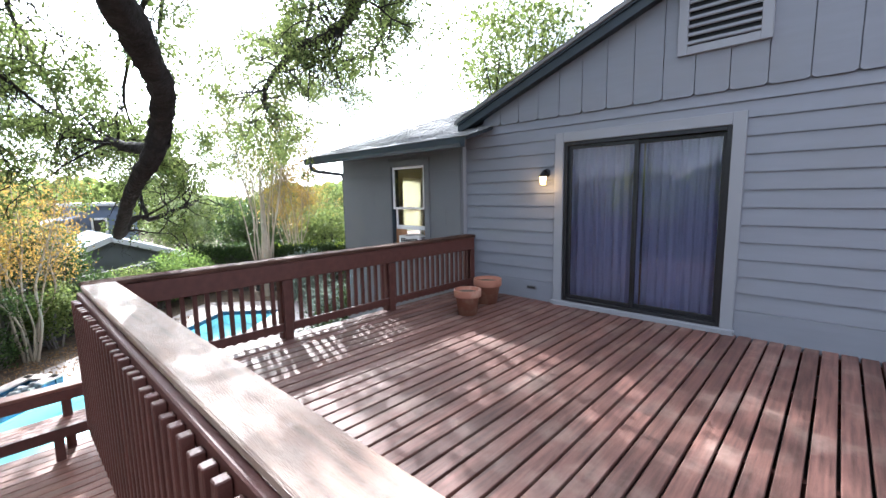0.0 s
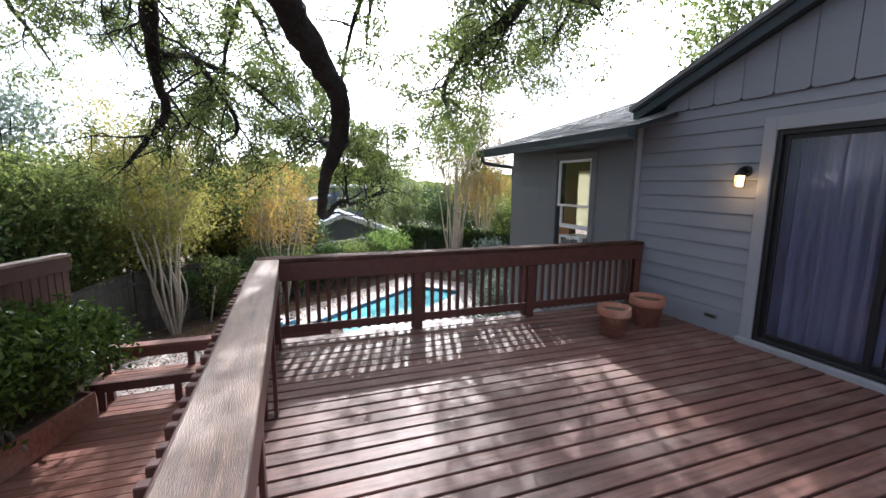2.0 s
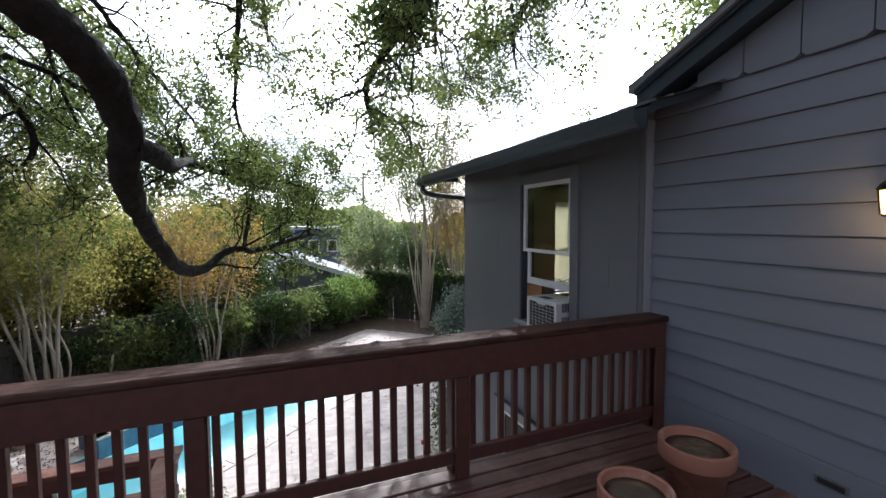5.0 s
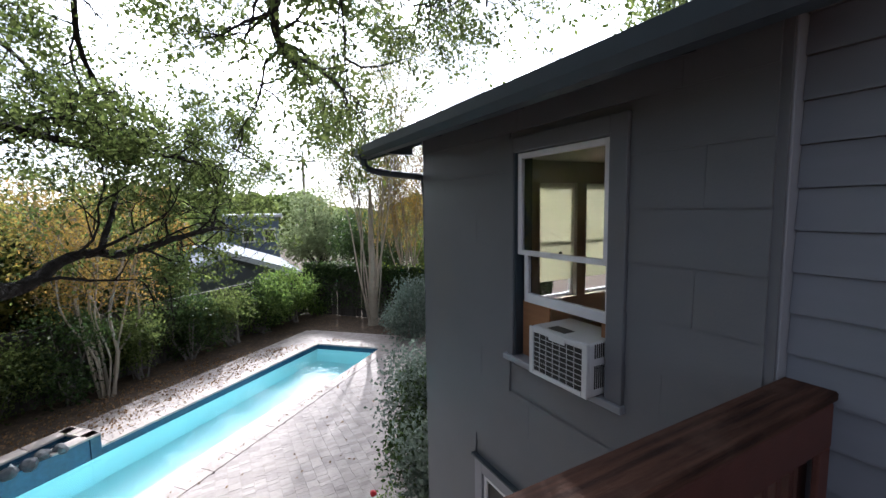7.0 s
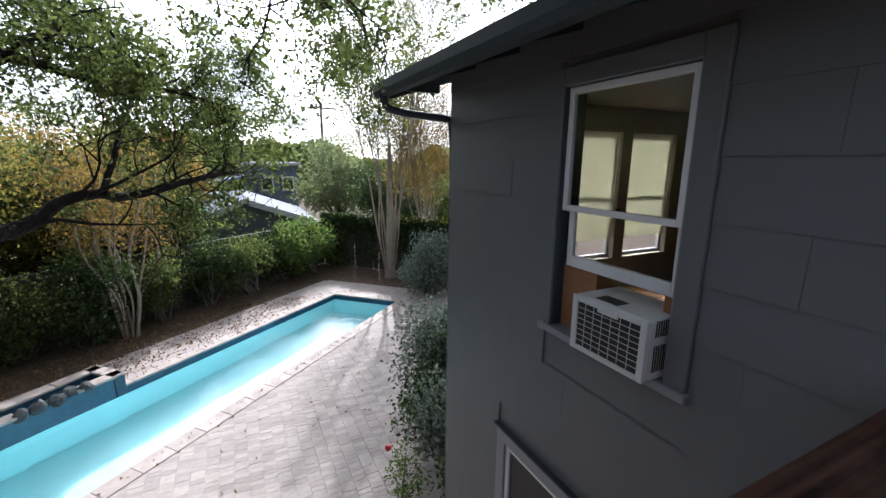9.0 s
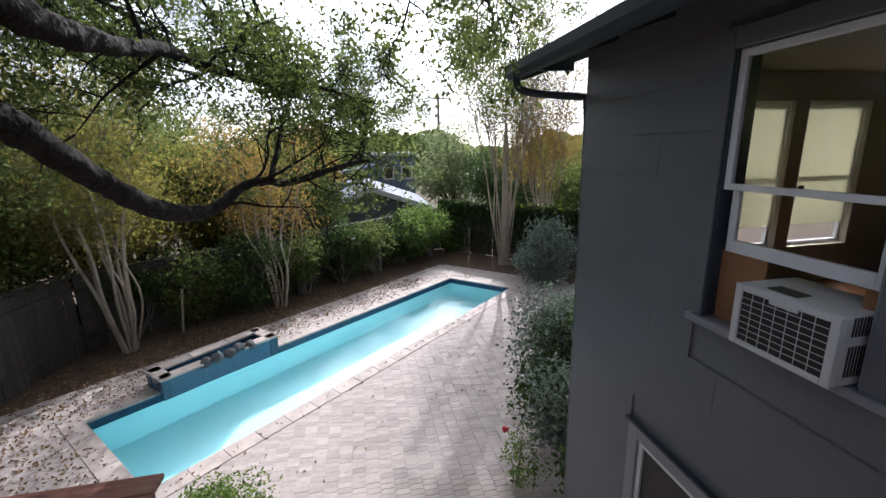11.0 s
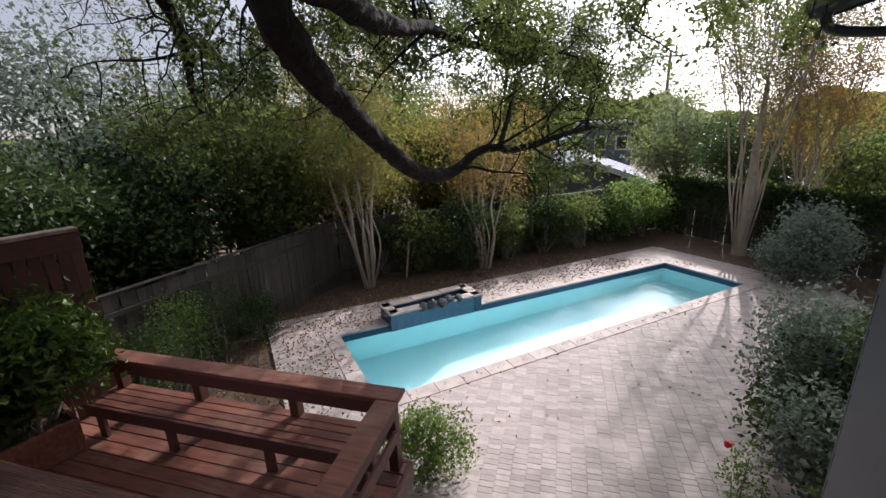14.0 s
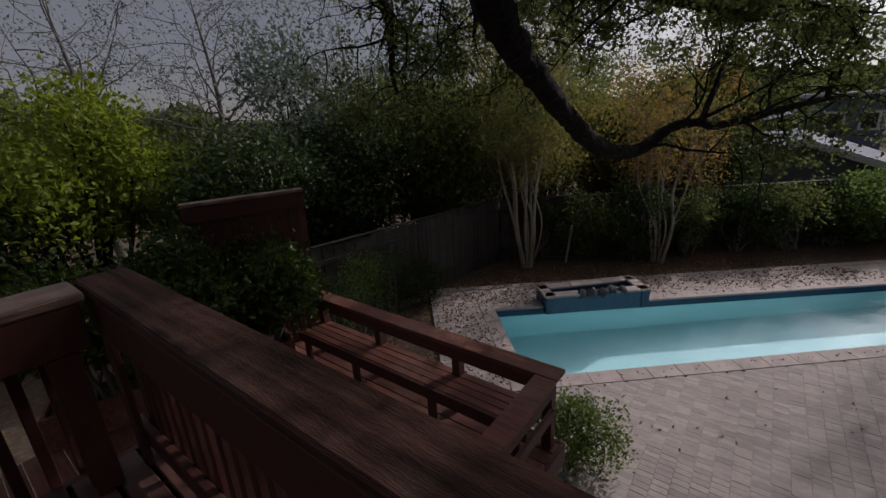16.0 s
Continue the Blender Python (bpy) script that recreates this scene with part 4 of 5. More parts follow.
lamp = thing("wall_lantern", "small black wall lantern with a lit amber glass", "wall lamp", at=(lx, WALL_Y - 0.02, lz))
bm = lathe([(0.055, 0), (0.055, 0.012), (0.03, 0.022)], 16)
bm.transform(Matrix.Translation((lx, WALL_Y - 0.01, lz + 0.09)) @ Matrix.Rotation(radians(90), 4, "X"))
part("back_plate", bm, BLACK, lamp)
wd = Wood()
wd.tube(spline([(lx, WALL_Y - 0.03, lz + 0.09, 0.009), (lx, WALL_Y - 0.07, lz + 0.125, 0.009), (lx, WALL_Y - 0.10, lz + 0.105, 0.009)], 0.02), 8)
under(wd.make("arm", BLACK), lamp)
part("hood", lathe([(0.062, 0.045), (0.066, 0.052), (0.05, 0.075), (0.02, 0.10), (0.008, 0.115)], 4, (lx, WALL_Y - 0.10, lz)), BLACK, lamp)
part("lamp_glass", lathe([(0.035, -0.065), (0.042, -0.06), (0.05, 0.0), (0.052, 0.044)], 4, (lx, WALL_Y - 0.10, lz)), glow, lamp, "lit amber glass")
part("bottom_rim", lathe([(0.04, -0.075), (0.042, -0.0655)], 4, (lx, WALL_Y - 0.10, lz)), BLACK, lamp)
for sx, sy in ((1, 0), (-1, 0), (0, 1), (0, -1)):
    part("cage_bar", beam((lx + sx * 0.044, WALL_Y - 0.10 + sy * 0.044, lz - 0.066), (lx + sx * 0.055, WALL_Y - 0.10 + sy * 0.055, lz + 0.046), 0.008, 0.008, 0.001, up=(0.3, 0.9, 0)), BLACK, lamp)
bulb = bpy.data.lights.new("lantern_bulb", "POINT")
bulb.energy, bulb.color, bulb.shadow_soft_size = 1.3, (1.0, 0.62, 0.28), 0.04
new("lantern_bulb", bulb).location = (lx, WALL_Y - 0.17, lz - 0.06)
# dryer-style vent plate low on the wall
vp = thing("wall_plate", "small grey vent plate low on siding", "vent", at=(-3.32, WALL_Y - 0.02, 0.16))
part("plate", block(-3.40, -3.25, WALL_Y - 0.028, WALL_Y - 0.0165, 0.14, 0.19, 0.003), WINGPAINT, vp)
part("flap", block(-3.385, -3.265, WALL_Y - 0.036, WALL_Y - 0.0285, 0.15, 0.18, 0.003), FIN, vp)


# ---- pots ----
def pot(x, y, r, h, label):
    t = thing("flower_pot", label, "flower pot", "pots by the rail", at=(x, y, 0))
    k = r
    prof = [(0.62 * k, 0.004), (0.66 * k, 0.0), (0.86 * k, h * 0.72), (0.98 * k, h * 0.72), (1.0 * k, h * 0.74), (1.0 * k, h - 0.006), (0.985 * k, h), (0.9 * k, h), (0.88 * k, h - 0.01), (0.84 * k, h * 0.86), (0.02 * k, h * 0.86)]
    bm = lathe(prof, 40, (x, y, 0.002))
    part("pot", bm, TERRA, t)
    part("potting_soil", lathe([(0.82 * k, h * 0.86), (0.5 * k, h * 0.885), (0.02, h * 0.89)], 20, (x, y, 0.004)), SOIL, t)


pot(-3.53, 4.94, 0.168, 0.31, "pale terracotta flower pot on the deck")
pot(-3.68, 5.54, 0.19, 0.33, "orange terracotta flower pot by the wall")

# ---- lower deck with built-in bench ----
LOWZ, BX = -1.5, -6.98
low_deck = thing("lower_deck", "lower deck of red-stained boards beside the stairs", "deck", at=(-5.5, 0.4, GROUND))
LY0, LY1 = -1.55, 2.46
me = shared("deck_board", box(bmesh.new(), -0.066, 0.066, LY0, LY1, -0.035, 0.0, 0.004), LOWWOOD)
x = BX + 0.07
while x < 0.5:
    piece("deck_board", me, low_deck, (x, 0, LOWZ + rr.uniform(-0.002, 0)))
    x += 0.142
part("rim_joist", block(BX - 0.04, BX, LY0, LY1, LOWZ - 0.22, LOWZ - 0.002, 0.004), RAIL, low_deck)
part("rim_joist", block(BX - 0.04, 0.6, LY1, LY1 + 0.04, LOWZ - 0.22, LOWZ - 0.002, 0.004), RAIL, low_deck)
for px, py in ((BX + 0.05, LY1 - 0.06), (BX + 0.05, 0.4), (BX + 0.05, LY0 + 0.1), (-4.6, LY1 - 0.06), (-2.5, LY0 + 0.1), (0.3, LY0 + 0.1)):
    part("support_post", block(px - 0.05, px + 0.05, py - 0.05, py + 0.05, GROUND - 0.06, LOWZ - 0.037, 0.004), RAIL, low_deck)

bench = thing("built_in_bench", "red-stained wooden bench built along the lower deck edge", "bench", at=(-6.8, 0.8, LOWZ))
for j in range(4):
    xx = BX + 0.03 + j * 0.092
    part("seat_slat", block(xx, xx + 0.085, -0.8, LY1 - 0.12, -1.138, -1.1, 0.004), LOWWOOD, bench)
part("seat_apron", block(BX + 0.40, BX + 0.438, -0.8, LY1 - 0.12, -1.225, -1.098, 0.004), RAIL, bench)
for yy in (-0.7, 0.19, 1.30, 2.2):
    part("bench_leg", block(BX + 0.355, BX + 0.398, yy - 0.045, yy + 0.045, LOWZ, -1.14, 0.004), RAIL, bench)
part("back_cap", block(BX - 0.02, BX + 0.17, -0.82, LY1 + 0.02, -0.76, -0.72, 0.006), LOWWOOD, bench, "broad red-stained back rail")
part("back_board", block(BX + 0.13, BX + 0.168, -0.8, LY1 - 0.1, -0.885, -0.762, 0.005), RAIL, bench)
for yy in (-0.7, 0.32, 1.42, 2.38):
    part("back_post", block(BX + 0.03, BX + 0.125, yy - 0.045, yy + 0.045, LOWZ, -0.762, 0.005), RAIL, bench)
end_rail = thing("stair_side_rail", "red-stained low side rail of the lower deck", "railing", at=(-5.7, LY1 - 0.06, LOWZ))
part("cap", block(BX + 0.175, -4.62, LY1 - 0.17, LY1 + 0.02, -0.762, -0.722, 0.006), LOWWOOD, end_rail)
part("side_board", block(BX + 0.14, -4.62, LY1 - 0.04, LY1 - 0.002, -0.89, -0.766, 0.005), RAIL, end_rail)
part("side_board", block(BX + 0.14, -4.62, LY1 - 0.04, LY1 - 0.002, -1.13, -1.03, 0.005), RAIL, end_rail)
for xx in (-6.05, -5.2, -4.68):
    part("post", block(xx - 0.045, xx + 0.045, LY1 - 0.14, LY1 - 0.045, LOWZ, -0.765, 0.005), RAIL, end_rail)

# privacy screen of vertical boards
screen = thing("privacy_screen", "reddish wooden privacy screen with capped vertical boards", "screen", at=(-6.0, -1.8, LOWZ))
s0, s1 = Vector((-7.12, -1.10, 0)), Vector((-5.84, -1.55, 0))
sd = (s1 - s0).normalized()
sn = Vector((-sd.y, sd.x, 0))
part("cap", beam(s0 + Vector((0, 0, 0.565)), s1 + Vector((0, 0, 0.565)), 0.15, 0.04, 0.006), CAPX, screen, "weathered cap board")
part("top_board", beam(s0 + sn * 0.045 + Vector((0, 0, 0.45)), s1 + sn * 0.045 + Vector((0, 0, 0.45)), 0.035, 0.18, 0.005), RAIL, screen)
L = (s1 - s0).length
k = int(L / 0.11)
for j in range(k):
    c = s0 + sd * (0.05 + j * 0.11)
    part("board", beam(c + Vector((0, 0, LOWZ)), c + Vector((0, 0, 0.54)), 0.095, 0.02, 0.003, up=sn), RAIL, screen)
for j in range(2):
    c = s0 + sd * (0.05 + (L - 0.1) * j) - sn * 0.06
    part("post", beam(c + Vector((0, 0, GROUND - 0.06)), c + Vector((0, 0, 0.54)), 0.09, 0.09, 0.005, up=sn), RAIL, screen)

# planter with a glossy shrub
planter = thing("planter_box", "long weathered wooden planter box on the lower deck", "planter", at=(-6.0, -1.2, LOWZ))
p0, p1 = Vector((-6.42, -0.70, 0)), Vector((-4.2, -1.47, 0))
pd = (p1 - p0).normalized()
pn = Vector((-pd.y, pd.x, 0))
for off in (0.0, -0.42):
    part("side_board", beam(p0 + pn * off + Vector((0, 0, -1.31)), p1 + pn * off + Vector((0, 0, -1.31)), 0.04, 0.36, 0.006), LOWWOOD, planter)
for e in (p0 + pd * 0.02, p1 - pd * 0.02):
    part("end_board", beam(e - pn * 0.02 + Vector((0, 0, -1.31)), e - pn * 0.40 + Vector((0, 0, -1.31)), 0.04, 0.36, 0.006), LOWWOOD, planter)
part("potting_soil", beam(p0 - pn * 0.21 + pd * 0.045 + Vector((0, 0, -1.25)), p1 - pn * 0.21 - pd * 0.045 + Vector((0, 0, -1.25)), 0.375, 0.12, 0.0), SOIL, planter)

# ---- fences ----
FA, FB, FC, FD = Vector((-8.4, -4.05)), Vector((-15.25, -2.88)), Vector((-24.0, 7.8)), Vector((-15.2, 15.0))


def fence_run(name, p, q, top, label, seed, broken=0.0):
    r = random.Random(seed)
    d = (q - p).normalized()
    L = (q - p).length
    t = thing(name, label, "fence", at=((p.x + q.x) / 2, (p.y + q.y) / 2, GROUND))
    ang = math.atan2(d.y, d.x)
    me = shared("picket", box(bmesh.new(), -0.0755, 0.0755, -0.01, 0.01, GROUND - 0.04, top, 0.004), FENCE)
    k = int(L / 0.143)
    for j in range(k):
        c = p + d * (0.07 + j * 0.143) + Vector((-d.y, d.x)) * (0.004 if j % 2 else -0.004)
        ob = piece("picket", me, t, (c.x, c.y, r.uniform(-0.05, 0.02)), ang + r.uniform(-0.01, 0.01))
        ob.rotation_euler.y = r.uniform(-0.012, 0.012)
    n = Vector((-d.y, d.x))
    for z in (GROUND + 0.35, top - 0.35):
        a, b = p - n * 0.035, q - n * 0.035
        part("fence_rail", beam((a.x, a.y, z), (b.x, b.y, z), 0.045, 0.09, 0.003), FENCE, t)
    for j in range(int(L / 2.4) + 1):
        c = p + d * min(L - 0.05, j * 2.4 + 0.05) + n * 0.055
        part("fence_post", beam((c.x, c.y, GROUND - 0.06), (c.x, c.y, top + 0.06), 0.09, 0.09, 0.004, up=(d.x, d.y, 0)), FENCE, t)
    part("fence_cap", beam((p.x, p.y, top + 0.035), (q.x, q.y, top + 0.035), 0.12, 0.03, 0.004), FENCE, t, "weathered grey cap board")
    return t


fence_run("wooden_fence", FA, FB, -1.24, "weathered grey wooden picket fence with a cap board", 1)
fence_run("wooden_fence", FB, FC, -1.3, "dark weathered wooden fence behind the hedge", 2)
fence_run("wooden_fence", FC, FD, -1.15, "weathered wooden fence overgrown with ivy", 3)


# ---- live oak over the deck ----
def grow(wood, rng, start, direction, length, radius, depth, tips, droop=0.0, wander=0.45):
    """A wandering twig with smaller ones on it; its tips are gathered for the leaves."""
    n = 5
    p = np.array(start, float)
    d = np.array(direction, float)
    d /= np.linalg.norm(d)
    pts = [[*p, radius]]
    for i in range(n):
        d = d + wander * rng.normal(size=3) * 0.55
        d[2] -= droop
        d /= np.linalg.norm(d)
        p = p + d * length / n
        pts.append([*p, radius * (1 - 0.8 * (i + 1) / n)])
        if depth > 0 and i > 0:
            s = rng.normal(size=3)
            s = s - d * s.dot(d)
            grow(wood, rng, p, d * 0.5 + s / np.linalg.norm(s), length * 0.55, radius * 0.5, depth - 1, tips, droop, wander)
    wood.tube(np.array(pts), 4 if radius < 0.015 else 6)
    tips.append(p)
    tips.append(np.array(pts[-2][:3]))


rng = np.random.default_rng(11)
BOUGHS = [
    [(-1.5, -2.6, -3.3, 0.45), (-1.6, -2.4, -2.0, 0.38), (-1.8, -2.0, 1.0, 0.34), (-2.2, -0.9, 3.9, 0.28)],
    [(-2.2, -0.9, 3.9, 0.22), (-3.2, 0.9, 3.95, 0.18), (-3.78, 1.6, 3.61, 0.16), (-4.29, 1.83, 3.17, 0.145), (-4.76, 2.1, 2.85, 0.133), (-5.1, 2.29, 2.66, 0.122), (-5.5, 2.44, 2.5, 0.115), (-5.82, 2.46, 2.22, 0.11),
     (-6.04, 2.40, 1.9, 0.098), (-6.55, 2.36, 1.66, 0.088), (-7.19, 2.36, 1.37, 0.08), (-7.7, 2.37, 1.13, 0.077), (-8.3, 2.40, 0.99, 0.075), (-8.72, 2.46, 0.93, 0.07),
     (-8.98, 2.6, 0.99, 0.06), (-9.22, 2.72, 1.13, 0.052), (-9.45, 2.95, 1.17, 0.046), (-9.75, 3.14, 1.13, 0.043), (-10.45, 3.72, 1.27, 0.038), (-10.92, 4.03, 1.33, 0.032), (-11.7, 4.4, 1.37, 0.02), (-12.5, 4.7, 1.6, 0.008)],
    [(-5.86, 2.45, 2.15, 0.09), (-6.3, 2.52, 2.1, 0.085), (-6.85, 2.5, 2.08, 0.078), (-7.5, 2.42, 2.17, 0.068), (-8.35, 2.42, 2.34, 0.058), (-9.0, 2.43, 2.39, 0.048), (-9.9, 2.9, 2.3, 0.036), (-10.6, 3.6, 2.32, 0.026), (-11.2, 4.35, 2.2, 0.012)],
    [(-2.2, -0.9, 3.9, 0.19), (-4.0, -0.3, 4.4, 0.14), (-5.9, 0.36, 3.78, 0.10), (-6.6, 0.28, 3.38, 0.085), (-7.12, 0.15, 3.2, 0.075), (-7.4, 0.12, 2.92, 0.064), (-7.65, 0.13, 2.6, 0.058),
     (-8.1, -0.24, 2.28, 0.046), (-8.45, -0.6, 1.95, 0.036), (-8.9, -0.95, 1.7, 0.02)],
    [(-7.05, 0.16, 3.22, 0.062), (-7.5, 0.36, 3.4, 0.054), (-7.9, 0.5, 3.42, 0.048), (-8.0, 0.75, 3.02, 0.042), (-8.06, 0.98, 2.62, 0.036), (-8.12, 0.96, 2.32, 0.028), (-8.6, 0.6, 2.18, 0.013)],
    [(-7.9, 0.5, 3.42, 0.036), (-8.5, 1.1, 3.3, 0.03), (-9.2, 1.7, 2.9, 0.022), (-9.8, 2.0, 2.8, 0.01)],
    [(-2.2, -0.9, 3.9, 0.22), (-3.5, 2.0, 5.2, 0.16), (-4.9, 4.4, 4.95, 0.115), (-5.6, 4.9, 4.2, 0.095), (-6.4, 5.0, 4.02, 0.085), (-7.4, 5.0, 4.08, 0.07), (-7.7, 4.82, 3.8, 0.058),
     (-7.95, 4.65, 3.45, 0.046), (-8.3, 4.75, 3.2, 0.036), (-9.0, 5.2, 3.1, 0.02)],
    [(-4.9, 4.4, 4.95, 0.07), (-6.3, 6.0, 5.15, 0.05), (-7.07, 6.75, 4.78, 0.04), (-7.5, 6.7, 4.3, 0.03), (-8.1, 7.1, 4.0, 0.012)],
    [(-3.5, 2.0, 5.2, 0.10), (-5.5, 2.6, 5.6, 0.075), (-7.6, 3.2, 5.2, 0.05), (-9.4, 3.4, 4.4, 0.025)],
    [(-4.0, -0.3, 4.4, 0.09), (-6.2, -1.4, 5.0, 0.07), (-8.6, -2.2, 4.6, 0.045), (-10.6, -2.4, 3.8, 0.02)],
    [(-7.6, 3.2, 5.2, 0.05), (-9.0, 3.0, 4.3, 0.036), (-9.9, 2.9, 3.3, 0.025), (-10.6, 3.2, 2.6, 0.012)],
    [(-3.5, 2.0, 5.2, 0.09), (-5.2, 3.6, 5.9, 0.07), (-7.4, 5.4, 5.6, 0.045), (-9.4, 6.2, 4.6, 0.02)],
    [(-4.0, -0.3, 4.4, 0.08), (-6.6, -0.5, 5.4, 0.06), (-9.0, -0.6, 5.0, 0.04), (-10.8, -0.4, 4.1, 0.02)],
    [(-10.92, 4.03, 1.33, 0.03), (-11.5, 4.1, 1.65, 0.024), (-12.1, 4.2, 2.02, 0.018), (-12.6, 4.5, 2.45, 0.008)],
    [(-9.45, 2.95, 1.17, 0.035), (-9.9, 3.0, 1.5, 0.03), (-10.4, 3.05, 1.9, 0.022), (-11.0, 3.1, 2.3, 0.012), (-11.4, 3.4, 2.8, 0.006)],
    [(-5.9, 0.36, 3.78, 0.06), (-7.6, 1.2, 4.3, 0.045), (-9.6, 1.6, 4.0, 0.025), (-11.0, 1.6, 3.3, 0.012)],
    [(-7.6, 1.2, 4.3, 0.04), (-9.4, 0.7, 3.7, 0.03), (-10.8, 0.6, 2.9, 0.02), (-11.6, 0.9, 2.2, 0.01)],
    [(-9.6, 1.6, 4.0, 0.03), (-11.4, 2.1, 3.4, 0.022), (-12.6, 2.4, 2.6, 0.014), (-13.2, 2.6, 2.0, 0.008)],
    [(-8.3, 4.75, 3.2, 0.03), (-9.8, 5.7, 3.35, 0.024), (-11.5, 6.4, 3.3, 0.017), (-12.8, 6.8, 2.9, 0.008)],
    [(-7.5, 6.7, 4.3, 0.024), (-8.6, 6.6, 4.4, 0.018), (-9.8, 6.9, 4.2, 0.01)],
    [(-9.0, -0.6, 5.0, 0.03), (-10.8, 0.1, 4.0, 0.022), (-12.2, 0.4, 3.0, 0.012)],
]
oak = thing("live_oak", "spreading live oak with dark twisted limbs and small leaves", "tree", at=(-1.5, -2.6, GROUND - 0.06))
limbs, twigs, tips = Wood(), Wood(), []
for i, L in enumerate(BOUGHS):
    pts = spline(L, 0.08)
    wob = np.cumsum(rng.normal(size=(len(pts), 3)) * 0.005, axis=0)
    pts[:, :3] += wob - np.linspace(0, 1, len(pts))[:, None] * wob[-1]
    limbs.tube(pts, 14, 0.3, rng)
    if i == 0:
        continue
    seg = np.linalg.norm(np.diff(pts[:, :3], axis=0), axis=1)
    run, at = np.cumsum(seg), 0.0
    total = run[-1]
    first = total * (0.42 if i in (1,) else 0.32)
    at = first
    while at < total:
        j = int(np.searchsorted(run, at))
        p = pts[min(j + 1, len(pts) - 1)]
        s = rng.normal(size=3)
        s[2] = s[2] * 0.7 + (0.45 if i in (1, 2) else 0.1)
        d = pts[min(j + 1, len(pts) - 1), :3] - pts[max(j - 1, 0), :3]
        bare = i == 1 and p[0] > -8.9
        if not bare:
            grow(twigs, rng, p[:3], s / np.linalg.norm(s) + 0.5 * d / (np.linalg.norm(d) + 1e-9), 0.5 + 0.75 * rng.random(), min(0.022, p[3] * 0.5), 2, tips, 0.05)
        at += 0.32 if i == 1 else 0.13 if i in (6, 7) else 0.2
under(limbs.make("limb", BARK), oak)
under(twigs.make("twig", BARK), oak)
tips = np.array(tips)
tips = tips[(tips[:, 0] < -7.0) | (tips[:, 2] > 3.4)]
patch = np.array([noise.noise(Vector(p) * 1.9) + 0.4 * noise.noise(Vector(p) * 0.8) for p in tips])      # leaves gather in patches with gaps between
full = (tips[:, 1] > 3.8) | ((tips[:, 0] < -8) & (tips[:, 1] < 2.6))
tips = tips[patch > np.where(full, -0.05, 0.03)]
reps = 15
c = np.repeat(tips, reps, axis=0) + rng.normal(size=(len(tips) * reps, 3)) * np.array([0.085, 0.085, 0.07])
under(foliage("leaf_crown", c, 0.06, LEAF_OAK, rng), oak)["kind"] = "stuff"


# ---- crepe myrtles ----
def myrtle(x, y, height, spread, seed, leaf, n_stem=9, leaves=5, label="multi-stemmed crepe myrtle with pale smooth trunks", trunk=0.0):
    r = np.random.default_rng(seed)
    t = thing("crepe_myrtle", label, "tree", at=(x, y, GROUND - 0.06))
    stems, tw, tips = Wood(), Wood(), []
    for k in range(n_stem):
        a = 2 * math.pi * (k + r.random() * 0.6) / n_stem
        out = spread * (0.35 + 0.65 * r.random())
        rad = 0.026 + 0.022 * r.random()
        b = 0.06 + 0.12 * r.random()
        h = height * (0.8 + 0.3 * r.random())
        ca, sa = math.cos(a), math.sin(a)
        pts = [(x + b * ca, y + b * sa, GROUND - 0.08, rad), (x + (b + out * 0.16) * ca + r.normal() * 0.09, y + (b + out * 0.16) * sa + r.normal() * 0.09, GROUND + h * 0.22, rad * 0.9),
               (x + out * 0.42 * ca + r.normal() * 0.17, y + out * 0.42 * sa + r.normal() * 0.17, GROUND + h * 0.47, rad * 0.72),
               (x + out * 0.72 * ca + r.normal() * 0.08, y + out * 0.72 * sa + r.normal() * 0.08, GROUND + h * 0.76, rad * 0.45),
               (x + out * ca, y + out * sa, GROUND + h, rad * 0.15)]
        sp = spline(pts, 0.2)
        stems.tube(sp, 7, 0.12, r)
        for q in range(int(len(sp) * 0.45), len(sp)):
            d = sp[q, :3] - sp[q - 1, :3]
            s = r.normal(size=3) * 0.6
            s[2] = abs(s[2]) * 0.6
            grow(tw, r, sp[q, :3], d / np.linalg.norm(d) + s, height * 0.18 * (0.6 + 0.8 * r.random()), 0.012, 1, tips, -0.03, 0.3)
    if trunk:
        stems.tube(spline([(x, y, GROUND - 0.1, trunk * 1.25), (x + 0.03, y, GROUND + 0.5, trunk), (x, y + 0.05, GROUND + height * 0.2, trunk * 0.9), (x + 0.06, y, GROUND + height * 0.36, trunk * 0.6), (x, y, GROUND + height * 0.6, 0.03)], 0.2), 12, 0.15, r)
    under(stems.make("trunk", MBARK), t)
    under(tw.make("twig", TWIG), t)
    tips = np.array(tips)
    if leaves:
        c = np.repeat(tips, leaves, axis=0) + r.normal(size=(len(tips) * leaves, 3)) * 0.16
        under(foliage("leaf_crown", c, 0.075, leaf, r), t)["kind"] = "stuff"


myrtle(-15.1, -1.84, 5.9, 1.9, 21, LEAF_DRY, 11, 12, "large crepe myrtle with pale trunks and olive leaves")
myrtle(-17.45, 1.35, 4.9, 1.6, 22, LEAF_GOLD, 9, 6, "crepe myrtle with pale trunks and golden leaves")
myrtle(-20.3, 9.75, 9.6, 2.9, 23, LEAF_DRY, 11, 8, "tall crepe myrtle with one thick trunk and thin branches", 0.19)
myrtle(-21.4, 11.9, 7.0, 2.2, 24, LEAF_GOLD, 10, 9, "crepe myrtle with orange autumn leaves by the fence")


